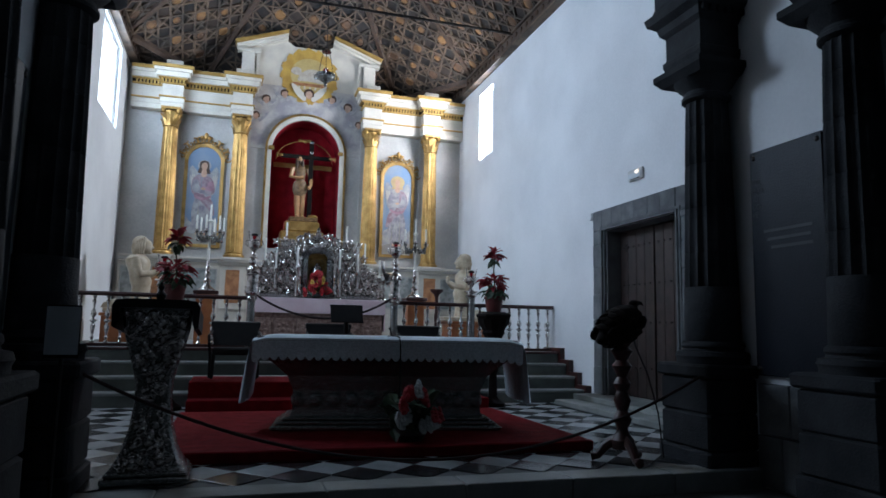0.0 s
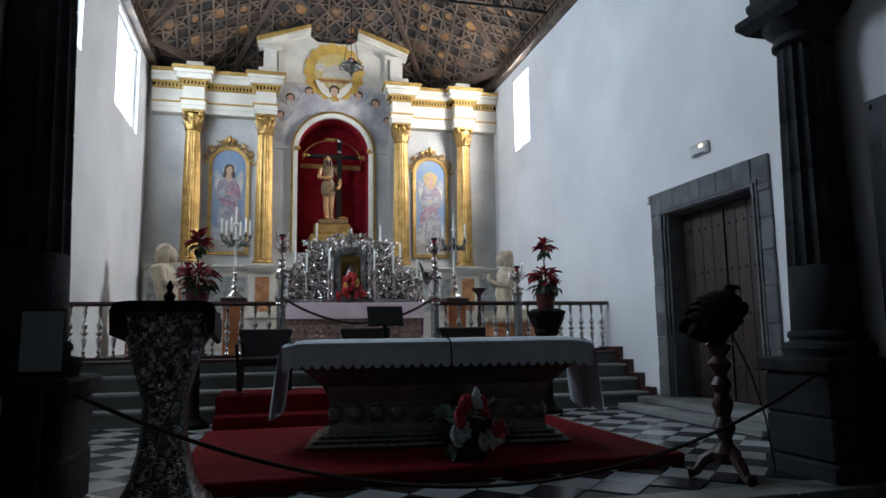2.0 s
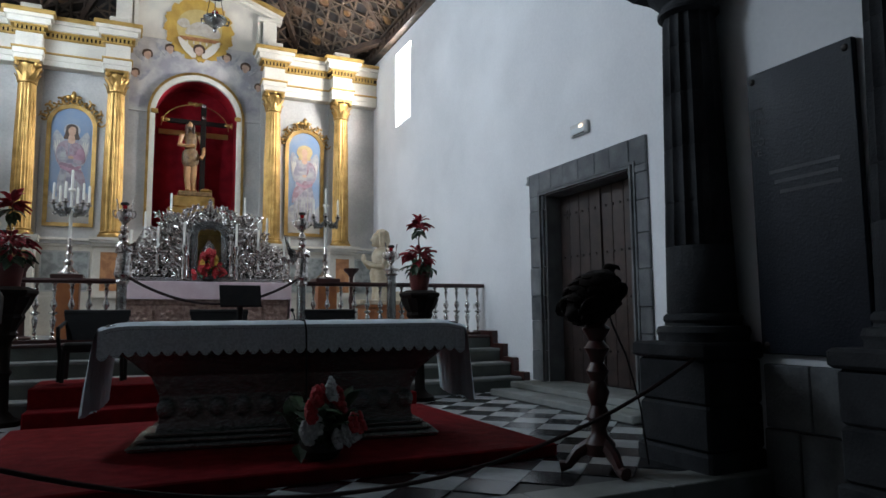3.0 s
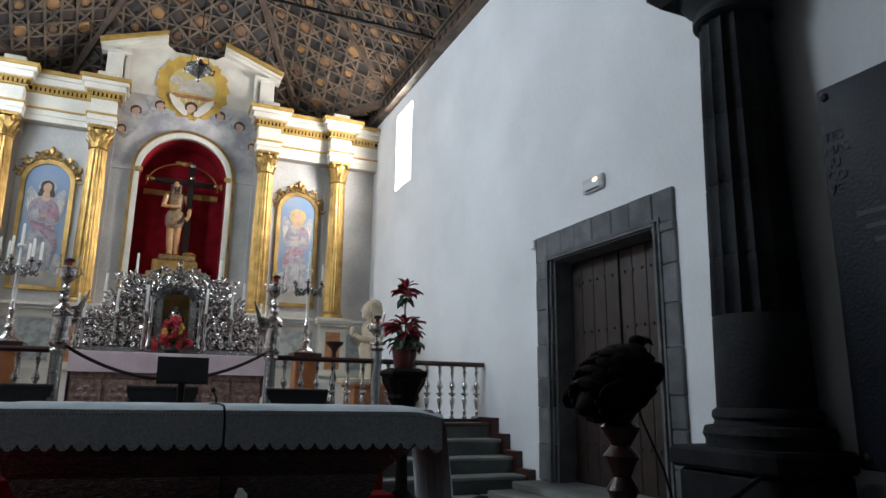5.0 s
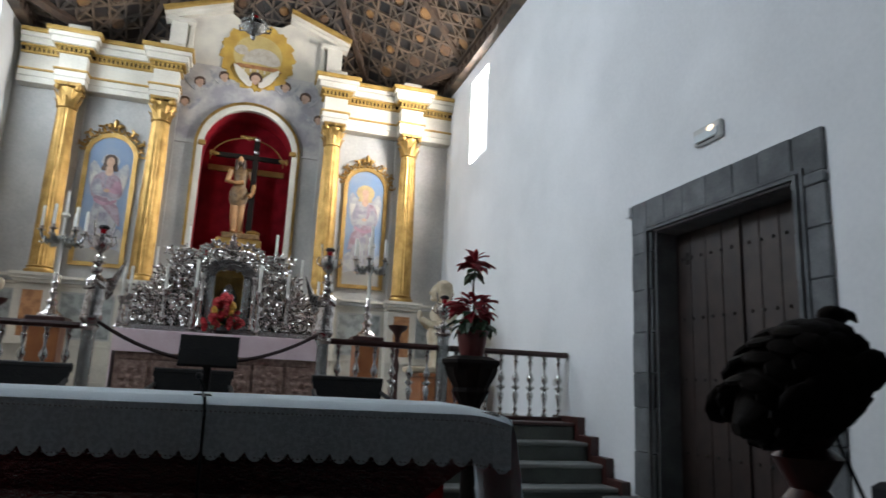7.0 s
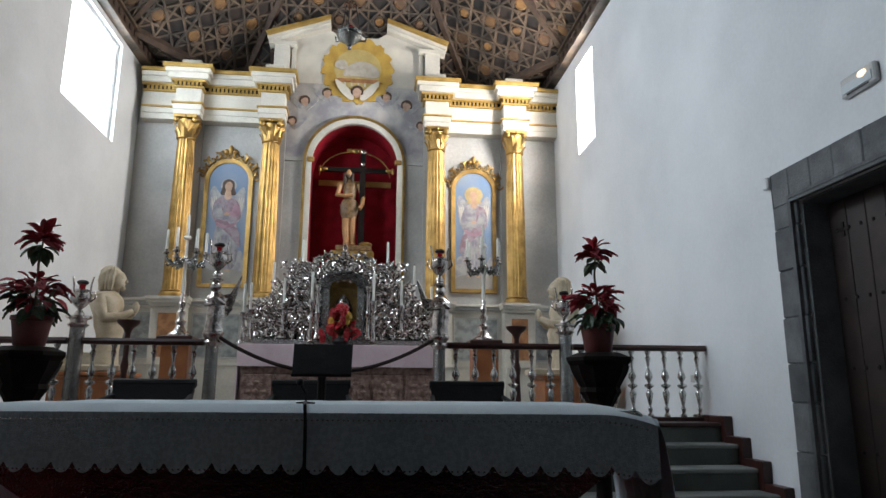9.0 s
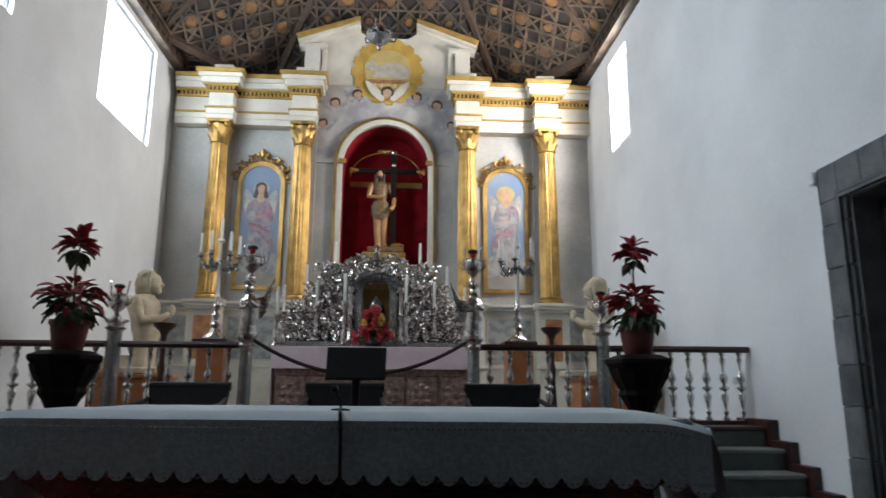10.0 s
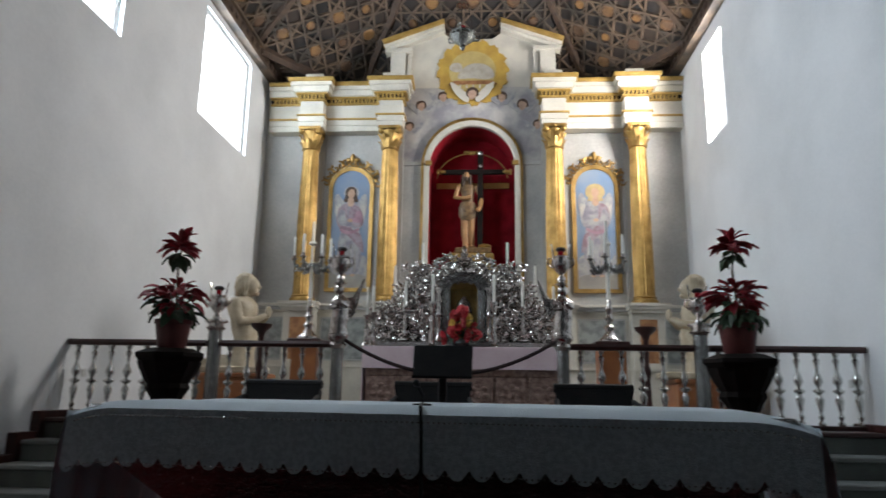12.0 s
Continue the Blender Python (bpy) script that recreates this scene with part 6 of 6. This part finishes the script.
# ---- silver lectern ----
lec = thing("silver_lectern", "waisted lectern covered in dark embossed silver", "lectern", (-1.0, 5.30, Z0))
part("plinth", G().box(-0.30, 0.30, -0.26, 0.26, 0, 0.05, 0.01).box(-0.28, 0.28, -0.24, 0.24, 0.05, 0.085, 0.01), CHASED, lec)
prof = [(0.27, 0.085), (0.24, 0.12), (0.19, 0.22), (0.145, 0.40), (0.125, 0.58), (0.13, 0.72), (0.16, 0.86), (0.20, 1.0), (0.225, 1.12), (0.235, 1.22), (0.25, 1.25), (0.25, 1.28)]
part("body", G().loft([[(-w + 0.02, -w * 0.8, z), (w - 0.02, -w * 0.8, z), (w, -w * 0.8 + 0.02, z), (w, w * 0.8 - 0.02, z), (w - 0.02, w * 0.8, z), (-w + 0.02, w * 0.8, z), (-w, w * 0.8 - 0.02, z), (-w, -w * 0.8 + 0.02, z)] for w, z in prof]), CHASED, lec, smooth=True)
rr = random.Random(31)
curl = G().tube([(0.035 * (1 - i / 12) * math.cos(i * 0.7), -0.006, 0.035 * (1 - i / 12) * math.sin(i * 0.7)) for i in range(10)], [0.007] * 10, 5).mesh("embossed_leaf", SILVER, True)
boss = G().ball((0, 0, 0), (0.035, 0.016, 0.03), 8, 6).mesh("embossed_leaf", SILVER, True)
for k in range(260):
    z = rr.uniform(0.1, 0.45) if k < 60 else rr.uniform(0.45, 0.8) if k < 90 else rr.uniform(0.8, 1.24)
    w = 0
    for (w0, z0), (w1, z1) in zip(prof, prof[1:]):
        if z0 <= z <= z1:
            w = w0 + (w1 - w0) * (z - z0) / (z1 - z0)
    x = rr.uniform(-w + 0.03, w - 0.03)
    part("embossed_leaf", boss if k % 2 else curl, None, lec, at=pose(x, -w * 0.8 - 0.002, z, 0, rr.uniform(0, 180), 0) @ Matrix.Scale(rr.uniform(0.5, 1.1), 4))
part("reading_desk", G().loft([[(px, y, 1.30 + dz - 0.09 * (y + 0.22)) for px, dz in ((-0.30, -0.17), (-0.27, -0.185), (-0.255, -0.14), (-0.25, -0.03), (0.25, -0.03), (0.255, -0.14), (0.27, -0.185), (0.30, -0.17), (0.305, -0.02), (0.28, 0.025), (0.2, 0.035), (-0.2, 0.035), (-0.28, 0.025), (-0.305, -0.02))] for y in (-0.24, -0.22, 0.40, 0.42)]), BLACK, lec, "dark cloth covered reading desk")
part("knob", G().lathe([(0.03, 1.34), (0.04, 1.38), (0.015, 1.41), (0.025, 1.44), (0.005, 1.48)], n=10), BLACK, lec, smooth=True)

# ---- dark wooden bird lectern ----
bird = thing("bird_lectern", "dark carved bird lectern on a turned red wooden column", "lectern", (2.98, 5.14, Z0))
part("column", G().lathe([(0.10, 0.12), (0.11, 0.2), (0.06, 0.26), (0.05, 0.3), (0.085, 0.38), (0.05, 0.46), (0.08, 0.55), (0.05, 0.63), (0.08, 0.70), (0.045, 0.76), (0.06, 0.80), (0.09, 0.86), (0.05, 0.91), (0.085, 0.97), (0.10, 1.0), (0.06, 1.03), (0.09, 1.07), (0.05, 1.12)], n=20), RED_WOOD, bird, smooth=True)
for k in range(3):
    a = 2.094 * k + 0.5
    d = Vector((math.cos(a), math.sin(a), 0))
    part("foot", G().tube([d * 0.05 + Vector((0, 0, 0.2)), d * 0.15 + Vector((0, 0, 0.14)), d * 0.22 + Vector((0, 0, 0.05)), d * 0.28 + Vector((0, 0, 0.04))], [0.05, 0.045, 0.035, 0.045], 8), RED_WOOD, bird, smooth=True)
g = G()
lean = Euler((0, radians(-32), 0)).to_matrix()
MID = Vector((-0.02, 0, 1.22))
g.ball(MID, (0.215, 0.15, 0.165), 20, 12, lean)
for row in range(6):
    n = 12
    for k in range(n):
        a = 6.283 * (k + 0.5 * (row % 2)) / n
        u = -0.17 + 0.065 * row
        w = math.sqrt(max(0.05, 1 - (u / 0.225) ** 2))
        p = MID + lean @ Vector((u, 0.15 * w * math.cos(a), 0.165 * w * math.sin(a)))
        g.ball(p, (0.062, 0.048, 0.016), 8, 5, lean @ Euler((a + 1.57, 0.28, 0)).to_matrix())
for s in (-1, 1):
    for k in range(5):
        g.ball(MID + lean @ Vector((0.12 - 0.07 * k, s * 0.15, -0.03 + 0.012 * k)), (0.085, 0.025, 0.06), 8, 5, lean)
part("feathered_body", g, DARK_WOOD, bird, smooth=True)
part("head", G().tube([(0.12, 0, 1.33), (0.135, 0, 1.385), (0.125, 0, 1.42)], [0.06, 0.042, 0.038], 10).ball((0.135, 0, 1.435), (0.055, 0.038, 0.034), 10, 6).tube([(0.175, 0, 1.445), (0.215, 0, 1.44), (0.235, 0, 1.42)], [0.02, 0.014, 0.003], 6), DARK_WOOD, bird, smooth=True)
part("tail", G().tube([(-0.16, 0, 1.13), (-0.21, 0, 1.09), (-0.255, 0, 1.075)], [0.09, 0.055, 0.02], 10), DARK_WOOD, bird, smooth=True)
solo("cable", G().tube([(3.12, 5.2, 1.36), (3.17, 5.2, 1.2), (3.28, 5.18, 0.95), (3.38, 5.17, 0.6), (3.42, 5.15, 0.18)], 0.007, 6), BLACK, "black cable hanging beside the bird lectern", "cable", True)
g = G()
pts = [(-1.42 + 5.05 * k / 40, 4.82, 0.98 - 0.66 * (1 - ((k - 20) / 20) ** 2)) for k in range(41)]
solo("front_rope", g.tube(pts, 0.013, 8), ROPE, "dark rope hung across the chancel between the columns", "rope", True)


# ---- chairs and music stand ----
def dark_chair(x):
    t = thing("armchair", "black upholstered armchair with bent arms on the red platform", "chair", (x, 9.75, 0.575), "chairs behind the altar")
    part("backrest", G().hexa([(-0.30, 0.26, 0.46), (0.30, 0.26, 0.46), (0.30, 0.32, 0.46), (-0.30, 0.32, 0.46)], [(-0.35, 0.38, 0.79), (0.35, 0.38, 0.79), (0.35, 0.44, 0.79), (-0.35, 0.44, 0.79)]), BLACK, t)
    part("top_roll", G().tube([(-0.35, 0.41, 0.77), (0.35, 0.41, 0.77)], 0.04, 8), BLACK, t, smooth=True)
    part("seat", G().box(-0.30, 0.30, -0.28, 0.28, 0.34, 0.44, 0.02), BLACK, t)
    for s in (-1, 1):
        part("arm", G().tube([(s * 0.33, 0.34, 0.66), (s * 0.35, 0.1, 0.62), (s * 0.35, -0.2, 0.60), (s * 0.34, -0.27, 0.5), (s * 0.32, -0.2, 0.3), (s * 0.32, -0.26, 0.03)], 0.022, 8), BLACK, t, smooth=True)
        part("leg", G().tube([(s * 0.28, 0.24, 0.36), (s * 0.30, 0.34, 0.02)], 0.022, 8), BLACK, t)
        part("front_leg", G().tube([(s * 0.28, -0.25, 0.36), (s * 0.29, -0.27, 0.02)], 0.022, 8), BLACK, t)


for x in (-0.42, 0.95, 2.38):
    dark_chair(x)
ms = thing("music_stand", "black music stand with a tilted rectangular desk", "music stand", (1.09, 9.3, 0.575))
part("desk", G().hexa([(-0.23, -0.06, 0.84), (0.23, -0.06, 0.84), (0.23, -0.045, 0.84), (-0.23, -0.045, 0.84)], [(-0.235, 0.06, 1.08), (0.235, 0.06, 1.08), (0.235, 0.075, 1.08), (-0.235, 0.075, 1.08)]), BLACK, ms)
part("lip", G().box(-0.23, 0.23, -0.11, -0.05, 0.82, 0.84), BLACK, ms)
part("pole", G().tube([(0, 0.02, 0.0), (0, 0.02, 0.9)], 0.035, 8), BLACK, ms, smooth=True)
part("foot", G().lathe([(0.16, 0), (0.16, 0.015), (0.03, 0.04)], n=18), BLACK, ms, smooth=True)

# ---- picture on the side wall ----
pic = thing("framed_painting", "old oil painting in a carved gilded frame", "painting", (XL, 8.29, 3.23))
part("canvas", G().box(0.03, 0.05, -0.57, 0.57, -0.78, 0.78), PIC_BROWN, pic)
g = G()
for a, b, c, d in ((-0.65, -0.56, -0.86, 0.86), (0.56, 0.65, -0.86, 0.86), (-0.56, 0.56, -0.86, -0.77), (-0.56, 0.56, 0.77, 0.86)):
    g.box(0.0, 0.085, a, b, c, d, 0.012)
part("frame", g, OLD_GOLD, pic)
g = G()
for k in range(22):
    for s in (-1, 1):
        g.ball((0.088, s * 0.605, -0.80 + 0.076 * k), (0.012, 0.03, 0.025), 6, 4)
        if k < 15:
            g.ball((0.088, -0.54 + 0.077 * k, s * 0.815), (0.012, 0.025, 0.03), 6, 4)
part("frame_carving", g, OLD_GOLD, pic, smooth=True, kind="stuff")
def daub(pts, m, d, nm):
    part(nm, G().extrude(pts, "x", 0.05, 0.05 + d), m, pic)
def soft(pts, m, d, nm):
    daub(rounded(pts), m, d, nm)
soft([(-0.55, -0.75), (-0.08, -0.74), (-0.02, -0.45), (-0.12, -0.22), (-0.34, -0.08), (-0.55, -0.12)], PIC_BLUE, 0.003, "blue_shape")
soft([(0.02, -0.74), (0.54, -0.74), (0.54, -0.25), (0.38, -0.10), (0.16, -0.22), (0.05, -0.45)], PIC_OCHRE, 0.002, "ochre_shape")
soft([(-0.30, 0.62), (0.10, 0.70), (0.48, 0.55), (0.52, 0.15), (0.25, 0.30), (-0.05, 0.42)], PIC_OCHRE, 0.002, "cloud_shape")
soft([(-0.38, 0.02), (-0.25, 0.20), (-0.05, 0.32), (0.18, 0.32), (0.34, 0.22), (0.52, 0.02), (0.42, -0.14), (0.22, -0.05), (0.10, -0.20), (-0.08, -0.10), (-0.22, -0.12)], PIC_CREAM, 0.004, "robe_shape")
soft([(-0.20, 0.10), (-0.02, 0.22), (0.08, 0.10), (0.0, -0.02)], PIC_BLUE, 0.0055, "mantle_shape")
soft([(0.12, 0.14), (0.26, 0.16), (0.34, 0.02), (0.22, -0.02)], PIC_BROWN, 0.0055, "shade_shape")
soft([(-0.10, 0.40), (-0.06, 0.56), (0.05, 0.60), (0.14, 0.52), (0.14, 0.34), (0.04, 0.22), (-0.05, 0.26)], PIC_CREAM, 0.0065, "beard_shape")
soft([(-0.02, 0.52), (0.06, 0.53), (0.09, 0.44), (0.05, 0.37), (-0.01, 0.40)], PIC_OCHRE, 0.0075, "head_shape")
soft([(-0.04, -0.22), (0.14, -0.24), (0.30, -0.36), (0.24, -0.42), (0.10, -0.34), (-0.03, -0.30)], PIC_CREAM, 0.006, "wing_shape")
soft([(0.08, -0.54), (0.18, -0.52), (0.22, -0.62), (0.16, -0.70), (0.08, -0.66)], PIC_CREAM, 0.004, "small_head_shape")
soft([(0.28, -0.58), (0.42, -0.56), (0.46, -0.66), (0.32, -0.70)], PIC_BROWN, 0.004, "small_cloud_shape")

# small fittings on the walls by the rail
solo("wall_socket", G().box(-0.02, 0, -0.045, 0.045, -0.045, 0.045, 0.006), PLASTIC, "small white socket box on the wall", "socket", at=(XR, 11.6, 1.45))
solo("wall_socket", G().box(0, 0.02, -0.045, 0.045, -0.045, 0.045, 0.006), PLASTIC, "small white socket box on the wall", "socket", at=(XL, 11.6, 1.45))

# ---- chancel floor tiles, laid on the diagonal ----
S = 0.35
D = S * 0.7071
tile = {}
for nm, m in (("white", TILE_W), ("black", TILE_B)):
    q = D - 0.003
    g = G().loft([[(q, 0, -0.012), (0, q, -0.012), (-q, 0, -0.012), (0, -q, -0.012)], [(q, 0, -0.001), (0, q, -0.001), (-q, 0, -0.001), (0, -q, -0.001)], [(q - 0.003, 0, 0), (0, q - 0.003, 0), (-q + 0.003, 0, 0), (0, -q + 0.003, 0)]])
    tile[nm] = (g, g.mesh("tile", m))
rest = {"white": G(), "black": G()}
made = 0
for j in range(0, 24):
    for i in range(-20, 40):
        x = XC + i * D
        y = STEP_Y + 0.30 + D + j * D
        if (i + j) % 2 or not (XL + D < x < XR - D) or y > 10.2 or (y - D < 5.36 and not -1.75 + D < x < 3.95 - D):
            continue
        nm = "white" if j % 2 else "black"
        if y < 8.4 and made < 300 and not (-0.9 < x < 2.9 and 5.95 < y < 8.3):
            part("tile", tile[nm][1], None, floor, at=(x, y, Z0))
            made += 1
        elif not (-0.9 < x < 2.9 and 5.95 < y < 8.3):
            rest[nm].add([(a + x, b + y, c + Z0) for a, b, c in tile[nm][0].v], tile[nm][0].f)
part("tiles_white", rest["white"], TILE_W, floor, kind="stuff")
part("tiles_black", rest["black"], TILE_B, floor, kind="stuff")
